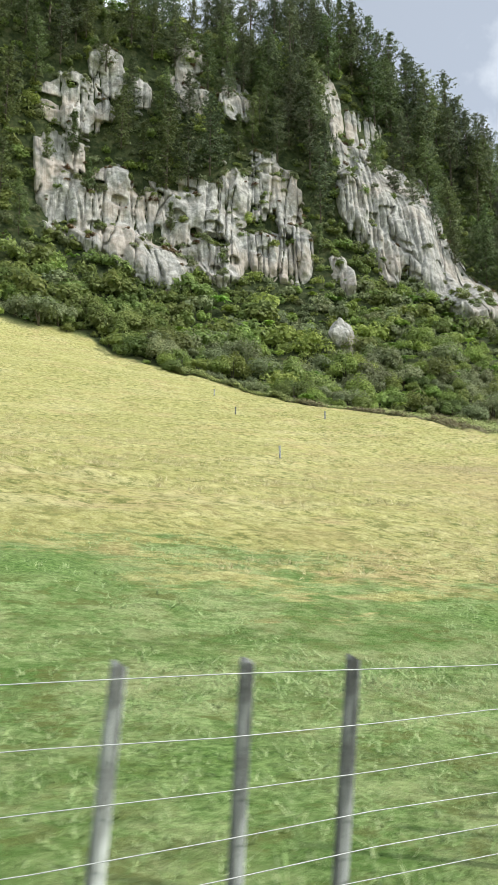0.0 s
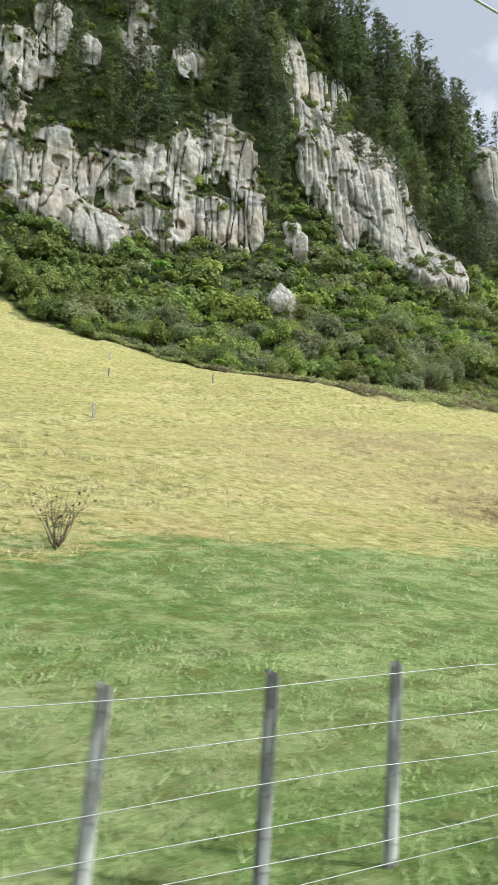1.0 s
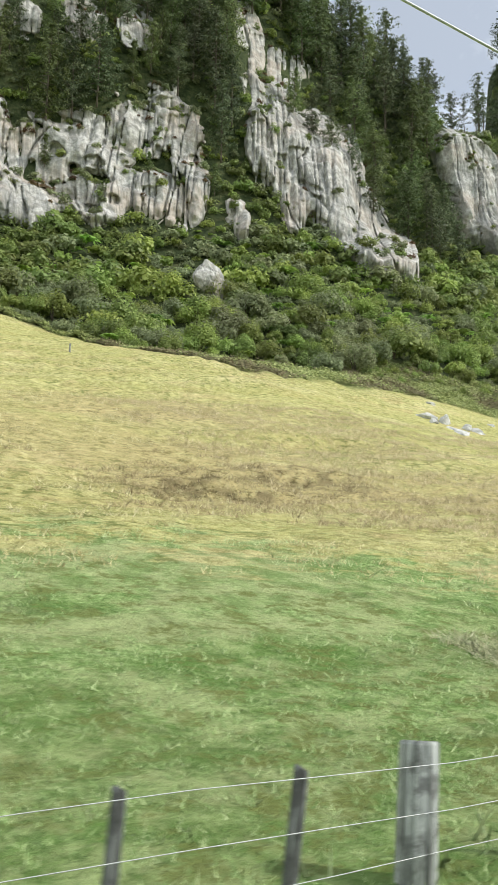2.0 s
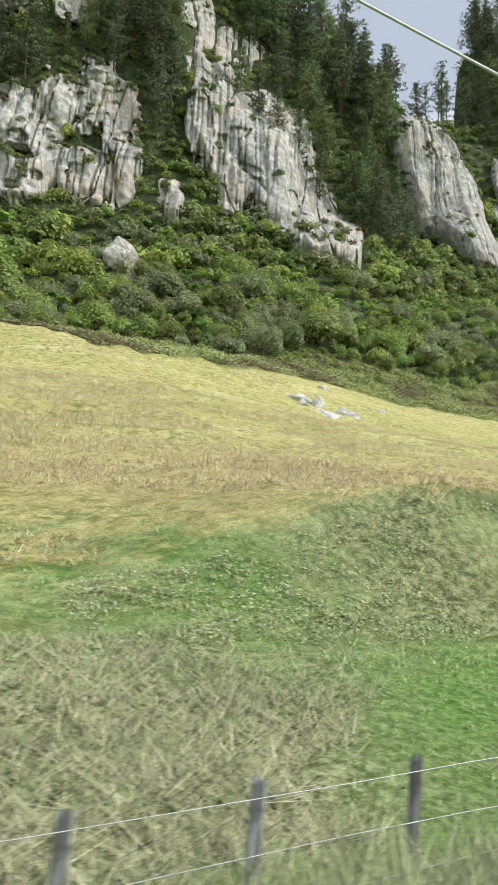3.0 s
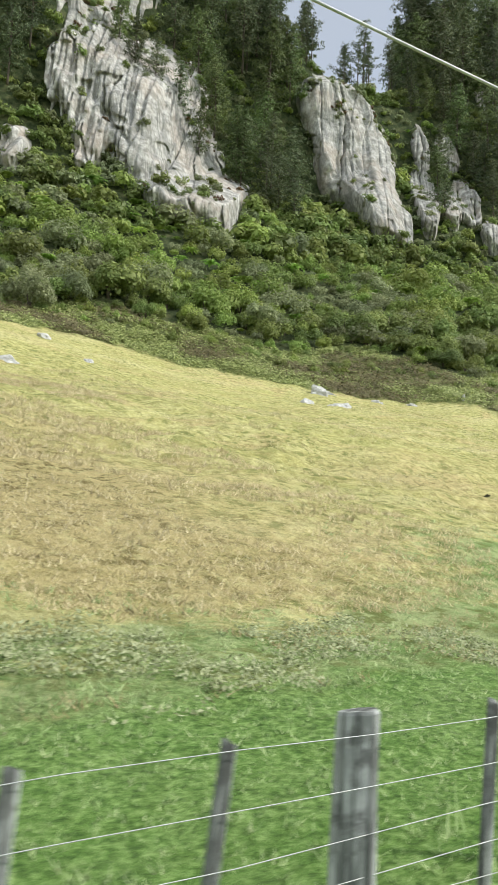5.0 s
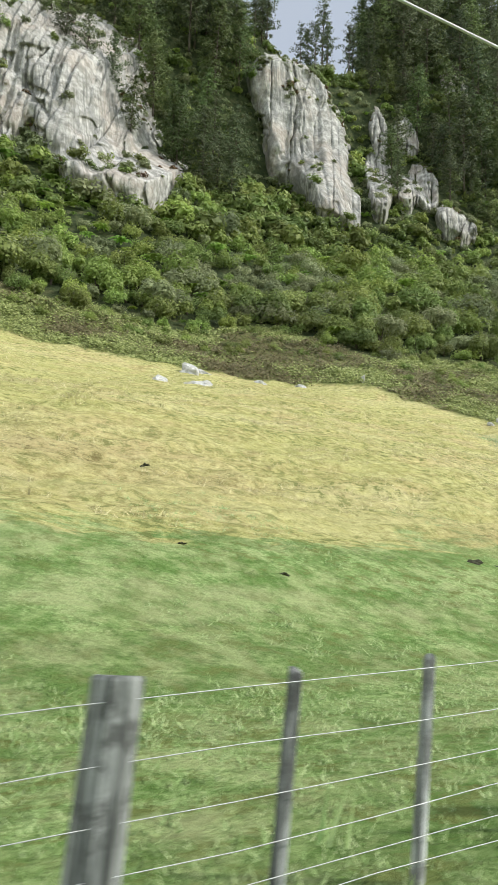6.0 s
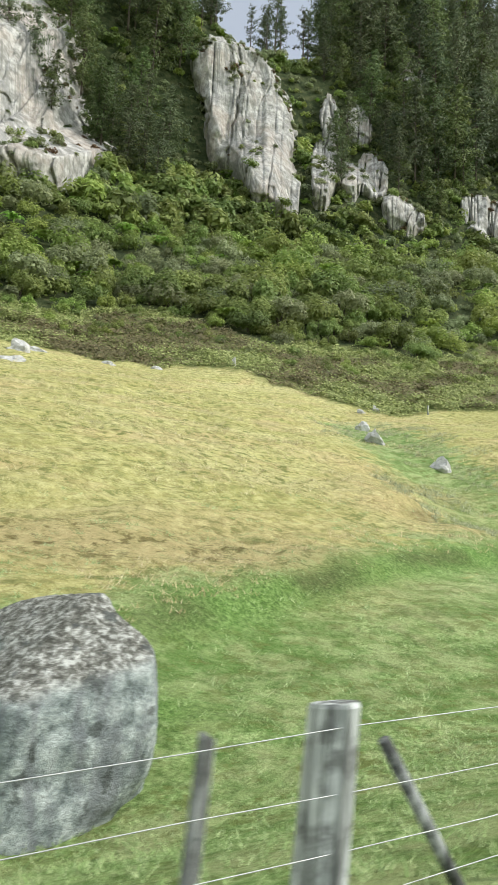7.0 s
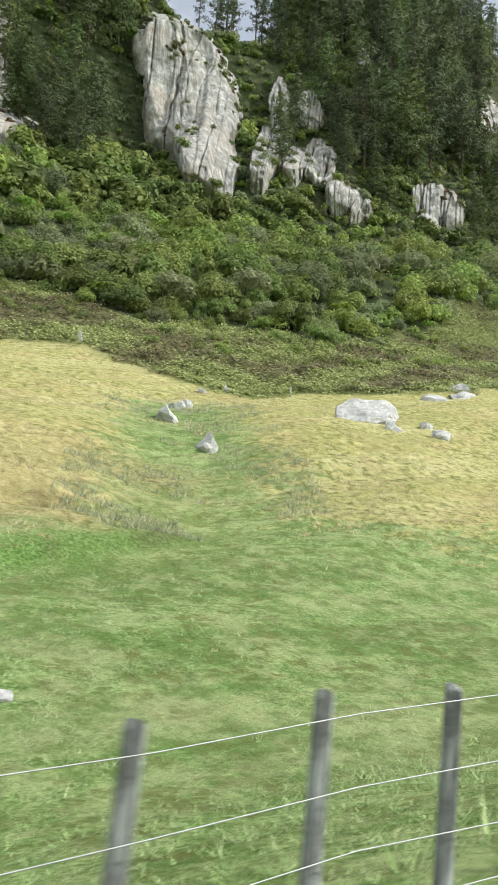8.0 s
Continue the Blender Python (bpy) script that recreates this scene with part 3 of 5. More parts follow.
    masks["dry"] = masks["dry"] * (1 - w * (1 - edge_in)) + (1 - masks["dry"]) * w * edge_in * step(w, 0.2, 0.8)
    for sx, sy, r, h in SCARS[:2]:
        q = np.exp(-(((gx - sx) / r) ** 2) - ((gy - sy) / (0.5 * r)) ** 2)
        masks["darksoil"] = np.maximum(masks["darksoil"], 0.55 * step(q * (1 + 3.2 * fbm(gx * 1.1, gy * 1.9, 0, 4, 66)), 0.5, 1.2))
    q = np.exp(-(((gx - 120.3) / 2.6) ** 2) - ((gy - 55.4) / 0.7) ** 2)
    masks["darksoil"] = np.maximum(masks["darksoil"], 0.7 * step(q * (1 + fbm(gx * 0.8, gy, 0, 3, 69)), 0.4, 0.8))
    q = np.exp(-(((gx - 168.3) / 1.8) ** 2)) * np.exp(-(((gy - 29.8) / 0.6) ** 2))
    masks["darksoil"] = np.maximum(masks["darksoil"], 0.4 * step(q * (1 + 0.8 * fbm(gx * 0.9, gy * 0.9, 0, 3, 67)), 0.35, 0.7))
    for name, v in masks.items():
        a = me.attributes.new(name, "FLOAT", "POINT")
        a.data.foreach_set("value", np.clip(v, 0, 1).astype(np.float32).ravel())
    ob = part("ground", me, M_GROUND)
    return tagged(ob, "rolling dry pasture rising to a wooded slope", "ground", kind="structure")


ground = build_ground()


HX, HY = np.arange(-62, 362, 1.0), np.arange(0, 270, 0.5)
HZ = height(*np.meshgrid(HX, HY, indexing="ij"))


def zat(x, y):
    """The ground's height at a place, from a raster of it."""
    if y < 30 and -62 < x < 362:
        return float(height(np.array([x]), np.array([y]))[0])
    u, v = min(max(x + 62, 0), len(HX) - 1.001), min(max(y * 2, 0), len(HY) - 1.001)
    i, j = int(u), int(v)
    f, g = u - i, v - j
    return float((HZ[i, j] * (1 - f) + HZ[i + 1, j] * f) * (1 - g) + (HZ[i, j + 1] * (1 - f) + HZ[i + 1, j + 1] * f) * g)


# ---- cliffs ----
def rock_mask(lumps, x, z):
    m = np.full(np.broadcast(x, z).shape, -9.0)
    for cx, cz, rx, rz in lumps:
        m = np.maximum(m, 1 - ((x - cx) / rx) ** 2 - ((z - cz) / rz) ** 2)
    return m


# outlines of the rock faces, each as ovals on an upright sheet at its own distance from a place on the road
WEST = [(65.8, 151.4, 6.8, 9.1), (55.7, 136, 11.4, 10.9), (50.9, 118.9, 7.8, 11.8), (53.1, 105.9, 9.7, 11.7), (69.1, 109.4, 11.6, 11.8), (65.5, 96.4, 12, 7.1), (81.2, 107.2, 14.9, 12.8), (82.4, 94.3, 14.4, 9.1), (99.4, 114.7, 16.2, 12.7), (99.7, 98.1, 18.1, 9.5), (113.1, 124.1, 14.7, 11.3), (119.7, 134.8, 7.3, 7.6), (128.3, 122.2, 7.5, 14.5), (133.2, 111.5, 6.2, 10), (118.4, 104.2, 18.2, 11.9), (147.8, 103.8, 6.1, 6.9), (108.7, 158.2, 7.1, 10.1), (74.6, 147.2, 5.3, 7.4), (90.9, 153.9, 7.7, 10.7), (92.6, 166.3, 5.8, 7.9)]
CRAG = [(140.5, 146.9, 6.6, 15.9), (144.1, 135.1, 6.7, 9.8), (157.1, 145.2, 7.5, 6.7), (151.4, 143.1, 7.7, 8.8)]
BUTTRESS = [(143.8, 119.2, 5.8, 11.7), (152.9, 125.7, 8.7, 10.6), (152.4, 111.4, 8.6, 10.4), (154, 101.5, 6.5, 8.2), (164.9, 129.7, 7.7, 6.6), (167.2, 118.6, 11.4, 14.1), (175, 121.9, 7.2, 12), (172.2, 106.5, 13.9, 14.5), (180.7, 99.7, 13.1, 13.1), (188.3, 95.2, 11.6, 10.3), (197.2, 94.5, 6.9, 8.6), (136, 92.5, 4.5, 5.9)]
TOWER = [(248.3, 152.5, 14.1, 7.7), (250.3, 142.2, 16.8, 11.9), (255.6, 135.4, 14.9, 15.8), (256.9, 123.3, 13.5, 13.3), (261.6, 115.2, 10.1, 9.5), (269.7, 114.7, 5.4, 8.1), (236.3, 144.5, 5.9, 8.2), (244.2, 125.7, 7.7, 11.1)]
PILLARS = [(279.7, 141.6, 4.5, 8.7), (279.1, 125.5, 6.3, 10.7), (276.3, 114.9, 5, 6.9), (291.7, 143.9, 6, 7.3), (288.3, 122.5, 5.3, 7.9), (298.5, 127.7, 8.2, 9)]
# label, outline, place on the road, distance, how far it stands out, gaps, rock, block width and height, flute width, roughness
ALL_ROCK = [
    ("pale broken limestone cliff with ledges and scrub", WEST, 9.4, 198, 4.5, 0.45, M_ROCK_WARM, 7.0, 20.0, 3.8, 0.7),
    ("tall pale limestone buttress with vertical flutes", BUTTRESS, 53.6, 178, 5.5, 0.1, M_ROCK, 9.0, 40.0, 2.2, 0.5),
    ("weathered buff crag above the fluted buttress", CRAG, 53.6, 178, 2.6, 0.35, M_ROCK_WARM, 5.0, 14.0, 3.0, 0.9),
    ("rounded pale limestone tower above the bush", TOWER, 139.8, 193, 5.5, 0.05, M_ROCK, 11.0, 95.0, 5.0, 0.32),
    ("narrow pale limestone pillars among pines", PILLARS, 139.8, 186, 5.0, 0.1, M_ROCK, 5.0, 40.0, 2.6, 0.4),
    ("low pale rock face above dense bush", [(293.2, 103.7, 10.6, 6.6)], 139.8, 165, 4.5, 0.05, M_ROCK, 4.0, 30.0, 2.0, 0.4),
    ("low pale rock face beside dark pines", [(314.9, 105.1, 12.1, 7.8)], 139.8, 152, 4.5, 0.05, M_ROCK_WARM, 5.0, 30.0, 2.6, 0.4),
    ("small pale rock face among pines", [(322.0, 176.2, 8.1, 6.3)], 139.8, 191, 3.5, 0.2, M_ROCK, 5.0, 30.0, 2.5, 0.6),
    ("small pale rock face beside bush", [(36.3, 92.5, 3.9, 2.3)], 0.0, 200, 2.5, 0.1, M_ROCK, 5.0, 30.0, 2.5, 0.5),
    ("pale rock face under dark pines", [(390.2, 181.4, 8.4, 9.5)], 159.9, 195, 4.0, 0.15, M_ROCK, 6.0, 30.0, 2.5, 0.6),
]
ROAD_Z = 1.1


def depth(x, z, eye, dist):
    """Where the sight line from the road through (x, z) of the upright sheet meets the hillside."""
    out = np.full(x.shape, 262.0)
    open_ = np.ones(x.shape, bool)
    for y in np.arange(118, 262, 1.0):
        k = y / dist
        over = base(eye + (x - eye) * k, np.full(x.shape, y)) - (ROAD_Z + (z - ROAD_Z) * k)
        hit = open_ & (over > 0)
        if y > 118:
            out[hit] = y - np.clip(over[hit] / np.maximum(over[hit] - last[hit], 1e-6), 0, 1)
        else:
            out[hit] = y
        open_ &= ~hit
        last = over
    return out


def build_cliff(label, lumps, eye, dist, bulge, holes, mat, wide, high_, flute, rugged, seed, upright=0.30):
    x0, x1 = min(l[0] - l[2] for l in lumps) - 3, max(l[0] + l[2] for l in lumps) + 3
    z0, z1 = min(l[1] - l[3] for l in lumps) - 9, max(l[1] + l[3] for l in lumps) + 3
    st = 0.36 if (x1 - x0) * (z1 - z0) > 900 else 0.28
    gx, gz = np.meshgrid(np.arange(x0, x1, st), np.arange(z0, z1, st), indexing="ij")
    coarse = 5
    hill = depth(gx[::coarse, ::coarse], gz[::coarse, ::coarse], eye, dist)
    cols = np.array([np.interp(gz[0], gz[0, ::coarse], h) for h in hill])
    hill = np.array([np.interp(gx[:, 0], gx[::coarse, 0], c) for c in cols.T]).T

    def columns(width, high, k, wander):
        """Upright blocks of uneven width and height: their numbers, the place across them, and their middle height."""
        u = (gx + wander * vnoise(gx * 0.05, gz * 0.03, 0, seed + k) + 0.25 * wander * vnoise(gx * 0.3, gz * 0.10, 0, seed + k + 1)) / width
        u = u + 0.35 * np.sin(u * 2.3 + seed) + 0.8 * vnoise(u * 0.55, 3.3, 0, seed + k + 4)
        i = np.floor(u).astype(np.int64)
        tall = high * (0.6 + 0.9 * hash3(i, 3, 5, seed + k))
        v = (gz + 0.6 * vnoise(gx * 0.35, gz * 0.3, 0, seed + k + 2)) / tall + 9 * hash3(i, 7, 1, seed + k)
        j = np.floor(v).astype(np.int64)
        return i, j, u - i, v - j, tall

    bi, bj, bf, _, _ = columns(wide, high_, 30, 5.0)
    # ledges run on across the face, rising and falling gently
    lv = (gz + 0.22 * high_ * vnoise(gx * 0.055, gz * 0.01, 0, seed + 33) + 0.09 * high_ * vnoise(gx * 0.2, gz * 0.03, 0, seed + 34)) / high_ + (0.37 * seed if high_ < 60 else -min(l[1] - l[3] for l in lumps) / high_ + 0.12)
    lg = lv - np.floor(lv)
    si, sj, sf, sg, st_ = columns(flute, 6.4 * flute, 40, 2.6)
    rand_b, rand_s = hash3(bi, bj, 2, seed), hash3(si, sj, 4, seed + 1)
    m = rock_mask(lumps, gx, gz) + (0.14 + 0.20 * rugged) * fbm(gx * 0.16, gz * 0.12, 0, 5, seed) + (0.16 + 0.2 * rugged) * (rand_s - 0.5) + 0.12 * fbm(gx * 0.7, gz * 0.5, 0, 2, seed + 6) - holes * step(fbm(gx * 0.11, gz * 0.15, 0, 3, seed + 5), 0.10, 0.30)
    ease = 0.9 if high_ < 35 or high_ > 60 else 0.68
    # each block stands nearly upright and the next one above it steps back
    zq = gz - np.where(lg < ease, lg / ease, (1 - lg) / (1 - ease)) * high_ * upright
    low = np.where((m > 0).any(axis=1), gz[0, np.argmax(m > 0, axis=1)], z1)
    low = np.convolve(np.pad(low, 6, mode="edge"), np.ones(13) / 13, mode="valid")
    lift = step(gz - low[:, None], -1.0, 7.0)
    yh = np.array([np.interp(q, gz[0], h) for q, h in zip(np.maximum(zq, low[:, None] - 1), hill)])
    grooved = 0.25 + 0.85 * step(vnoise(gx * 0.045, gz * 0.03, 0, seed + 8), -0.15, 0.2)
    plane = vnoise((gx * 0.9 + gz * 0.35) * 0.17, (gz - gx * 0.3) * 0.085, 0, seed + 27, True) + 0.5 * vnoise((gx - gz * 0.3) * 0.36, (gz + gx * 0.3) * 0.19, 0, seed + 28, True)
    pit = step(vnoise(gx * 0.16, gz * 0.20, 0, seed + 29), 0.50, 0.62)
    cleft = 1 - step(np.minimum(sf, 1 - sf) * flute, 0.05, 0.42)
    split = 1 - step(np.minimum(bf, 1 - bf) * wide, 0.0, 0.5)
    joint = gx * 0.10 + 0.9 * vnoise(gx * 0.09, gz * 0.035, 0, seed + 31) + 0.05 * vnoise(gx * 0.5, gz * 0.35, 0, seed + 36)
    seam = np.abs(joint - np.floor(joint) - 0.5)
    crack = (1 - step(seam, 0.006, 0.045)) * step(vnoise(gx * 0.07, gz * 0.05, 0, seed + 32), -0.05, 0.15)
    chip = 1 - step(np.minimum(sg, 1 - sg) * st_, 0.0, 0.4)
    out = bulge * (0.45 + 0.55 * lift) * step(m, -0.10, 0.14) + (0.2 + 1.3 * rugged) * hash3(bi, 2, 2, seed) + 0.6 * rugged * rand_b + (0.9 + 1.4 * rugged) * plane - 2.8 * rugged * pit - 2.0 * crack + (0.6 + 1.0 * rugged) * (bf - 0.5) * (hash3(bi, bj, 9, seed) - 0.5) * 2 - (0.3 + 1.4 * rugged) * split
    out = out + rugged * grooved * (0.9 * rand_s + 0.8 * sf * (1 - sf) - 2.2 * cleft - 0.4 * chip) + 0.9 * vnoise(gx * 0.12, gz * 0.07, 0, seed + 17) + (0.30 + 0.35 * rugged) * fbm(gx * 0.5, gz * 0.35, 0, 4, seed + 20) + (0.4 + 0.5 * rugged) * vnoise((gx + 0.4 * gz) * 0.40, gz * 0.25, 0, seed + 35, True)
    gy = yh + 3.6 - np.where(m > -0.10, out, -1.5)
    nx, ny = gx.shape
    idx = np.arange(nx * ny).reshape(nx, ny)
    keep = m > -0.22
    solid, face = m > 0.0, gy.copy()
    under = gz < low[:, None] + 5.0
    for k in range(ny - 2, -1, -1):
        # below its lower edge a face goes straight down until the slope covers it
        down = under[:, k] & ~solid[:, k] & solid[:, k + 1] & (hill[:, k] > face[:, k + 1] - 1.2)
        face[:, k] = np.where(down, face[:, k + 1] - 0.03 + 0.10 * vnoise(gx[:, k] * 1.5, gz[:, k] * 1.5, 0, seed + 22), face[:, k])
        solid[:, k] |= down
        keep[:, k] |= down
    gy = face
    fk = keep[:-1, :-1] & keep[1:, :-1] & keep[1:, 1:] & keep[:-1, 1:]
    faces = np.stack((idx[:-1, :-1], idx[1:, :-1], idx[1:, 1:], idx[:-1, 1:]), -1)[fk]
    used = np.unique(faces)
    remap = np.zeros(nx * ny, int)
    remap[used] = np.arange(len(used))
    px, pz = eye + (gx - eye) * gy / dist, ROAD_Z + (gz - ROAD_Z) * gy / dist
    me = mesh_of("cliff", np.stack((px, gy, pz), -1).reshape(-1, 3)[used], remap[faces], False)
    ROCK_MAPS.append((x0, z0, st, keep & (m > -0.02), eye, dist, lumps))
    back = (gy[:, 4:] - gy[:, :-4] > 2.4) & (m[:, 2:-2] > 0.05)
    a, b = np.nonzero(back)
    if len(a):
        pick = np.random.default_rng(seed).choice(len(a), min(len(a), int(3 + (x1 - x0) * (z1 - z0) * rugged / 75)), replace=False)
        LEDGES.extend((px[i, j + 2], gy[i, j + 2] - 0.2, pz[i, j + 2]) for i, j in zip(a[pick], b[pick]))
    if lumps is TOWER:
        # a cap of scrub under the summit
        a, b = np.nonzero((m > 0.1) & (gz > 147) & (gz < 155) & (gx > 243) & (gx < 257))
        pick = np.random.default_rng(seed + 2).choice(len(a), 12, replace=False)
        LEDGES.extend((px[i, j], gy[i, j], pz[i, j]) for i, j in zip(a[pick], b[pick]))
    a, b = np.nonzero((m > 0.12) & (vnoise(gx * 0.13, gz * 0.2, 0, seed + 41) > 0.10))
    if len(a):
        pick = np.random.default_rng(seed + 1).choice(len(a), min(len(a), int((x1 - x0) * (z1 - z0) * rugged / 90)), replace=False)
        LEDGES.extend((px[i, j], gy[i, j] + 0.1, pz[i, j]) for i, j in zip(a[pick], b[pick]))
    a, b = np.nonzero((m > -0.08) & (m < 0.10))
    for i, j in zip(a, b):
        crest = m[i, min(j + 3, ny - 1)] < m[i, j] and gz[i, j] > low[i] + 12
        if rng0.uniform() < (0.11 if crest else 0.02):
            RIMS.append((px[i, j], gy[i, j] - 0.2, pz[i, j]))
    foot = np.argmax(keep, axis=1)
    for i in range(0, nx, max(1, int(2.6 / st))):
        if keep[i].any() and rng0.uniform() < 0.8:
            FEET.append((px[i, foot[i]], gy[i, foot[i]] - 1.6, pz[i, foot[i]]))
    return tagged(part("cliff", me, mat), label, "cliff")


LEDGES, FEET, RIMS, ROCK_MAPS, rng0 = [], [], [], [], np.random.default_rng(17)
for i, spec in enumerate(ALL_ROCK):
    build_cliff(*spec, 100 + 31 * i)


def on_rock(x, y, z, margin=0.0):
    """Whether a place stands on a rock face, or before it as the road sees it."""
    for *_, eye, dist, lumps in ROCK_MAPS:
        if y > 100 and rock_mask(lumps, eye + (x - eye) * dist / y, ROAD_Z + (z - ROAD_Z) * dist / y) > margin:
            return True
    return False


def bare_rock(x, y, z):
    """Whether rock is really exposed at a place on the hillside."""
    for x0, z0, st, there, eye, dist, _ in ROCK_MAPS:
        i, j = int((eye + (x - eye) * dist / y - x0) / st), int((ROAD_Z + (z - ROAD_Z) * dist / y - z0) / st)
        if 0 <= i < there.shape[0] and 0 <= j < there.shape[1] and there[i, j]:
            return True
    return False


# ---- plants ----
rng = np.random.default_rng(7)


def tube(path, radii, sides=7):
    """A tapered, closed tube along a path."""
    path = np.asarray(path, float)
    verts, faces = [], []
    a = np.linspace(0, 2 * np.pi, sides, endpoint=False)
    for i, (p, r) in enumerate(zip(path, radii)):
        d = path[min(i + 1, len(path) - 1)] - path[max(i - 1, 0)]
        d /= np.linalg.norm(d) + 1e-9
        u = np.cross(d, (0.31, 0.95, 0.05) if abs(d[2]) > 0.8 else (0, 0, 1))
        u /= np.linalg.norm(u)
        v = np.cross(d, u)
        verts += [p + r * (np.cos(t) * u + np.sin(t) * v) for t in a]
        if i:
            k, q = (i - 1) * sides, i * sides
            faces += [(k + s, k + (s + 1) % sides, q + (s + 1) % sides, q + s) for s in range(sides)]
    n = len(verts)
    verts += [path[0], path[-1]]
    faces += [(n, (s + 1) % sides, s, s) for s in range(sides)]
    q = (len(path) - 1) * sides
    faces += [(n + 1, q + s, q + (s + 1) % sides, q + (s + 1) % sides) for s in range(sides)]
    return verts, faces


def poly_mesh(name, pieces, smooth=True):
    """Joins (verts, faces) pieces; repeated corners make triangles."""
    verts, faces = [], []
    for v, f in pieces:
        n = len(verts)
        verts += [tuple(p) for p in v]
        faces += [tuple(dict.fromkeys(n + i for i in q)) for q in f]
    me = bpy.data.meshes.new(name)
    me.from_pydata(verts, [], faces)
    if smooth:
        me.polygons.foreach_set("use_smooth", np.ones(len(me.polygons), dtype=bool))
    return me


def leaf_quads(centres, normals, size, r, aspect=0.6, spread=0.26):
    """Leaf shapes (four corners each) facing roughly along normals."""
    n = len(centres)
    nn = normals + r.normal(0, spread, (n, 3))
    nn /= np.linalg.norm(nn, axis=1)[:, None] + 1e-9
    t = np.cross(nn, r.normal(0, 1, (n, 3)))
    t /= np.linalg.norm(t, axis=1)[:, None] + 1e-9
    b = np.cross(nn, t)
    s = size * r.uniform(0.6, 1.4, n)[:, None]
    c = np.asarray(centres)
    v = np.stack((c - t * s, c - b * s * aspect - nn * s * 0.25, c + t * s, c + b * s * aspect - nn * s * 0.25), 1)
    return v.reshape(-1, 3), np.arange(4 * n).reshape(-1, 4)


def crown_arrays(r, width, tall, leaves, size, lumps=9, low=0.10):
    """Leaves over a cluster of uneven clumps: corners and faces."""
    cs, ns = [], []
    per = leaves // lumps
    for k in range(lumps):
        a, q = r.uniform(0, 2 * np.pi), np.sqrt(r.uniform(0, 1)) * 0.68
        rad = r.uniform(0.24, 0.46)
        c = np.array((np.cos(a) * q, np.sin(a) * q, low + (1 - low - rad) * r.uniform(0.15, 1.0) * (1 - 0.5 * q)))
        d = r.normal(0, 1, (per, 3))
        d[:, 2] = np.abs(d[:, 2]) * 0.9 - 0.25
        d /= np.linalg.norm(d, axis=1)[:, None]
        cs.append((c + d * rad * r.uniform(0.75, 1.08, (per, 1))) * (width, width, tall))
        ns.append(d + (0, 0, 0.4))
    return leaf_quads(np.concatenate(cs), np.concatenate(ns), size, r)


def make_shrub(name, r, width, tall, leaves, size, mat, label, bark=None):
    root = new(name)
    stems = [tube([(0, 0, -0.4)] + [(np.cos(a) * width * 0.22 * f + r.normal(0, 0.05), np.sin(a) * width * 0.22 * f + r.normal(0, 0.05), tall * 0.62 * f) for f in (0.35, 0.7, 1.0)], (0.10, 0.08, 0.06, 0.03), 5) for a in r.uniform(0, 6.28, 3)]
    part("trunk", poly_mesh("trunk", stems), bark or M_BARK, root)
    v, f = crown_arrays(r, width, tall, leaves, size)
    part("crown", mesh_of("crown", v, f), mat, root)
    return tagged(root, label, "shrub", "hillside bush")


def make_fern(r):
    root = new("tree_fern")
    part("trunk", poly_mesh("trunk", [tube([(0, 0, -0.4), (0.05, 0, 0.7), (0, 0.05, 1.5)], (0.13, 0.11, 0.10), 6)]), M_BARK, root)
    vs, fs, n = [], [], 0
    for a in np.linspace(0, 2 * np.pi, 15, endpoint=False) + r.uniform(-0.15, 0.15, 15):
        ln, d = r.uniform(1.6, 2.2), np.array((np.cos(a), np.sin(a), 0))
        side = np.array((-d[1], d[0], 0))
        prev = None
        for s in np.linspace(0, 1, 9):
            c = np.array((0, 0, 1.5)) + d * ln * s + np.array((0, 0, 0.75 * np.sin(s * 2.2) - 0.75 * s * s))
            if prev is not None:
                w = 0.34 * np.sin(np.pi * min(1, 0.15 + s * 0.85)) + 0.03
                for g in (-1, 1):
                    q = np.array((prev, c, c + side * g * w + d * 0.12 - (0, 0, 0.08), prev + side * g * w * 0.9 + d * 0.04 - (0, 0, 0.08)))
                    vs.append(q)
                    fs.append(np.arange(n, n + 4))
                    n += 4
            prev = c
    part("crown", mesh_of("crown", np.concatenate(vs), np.array(fs)), M_FERN, root)
    return tagged(root, "light green tree fern with arching fronds", "tree fern", "hillside ferns")


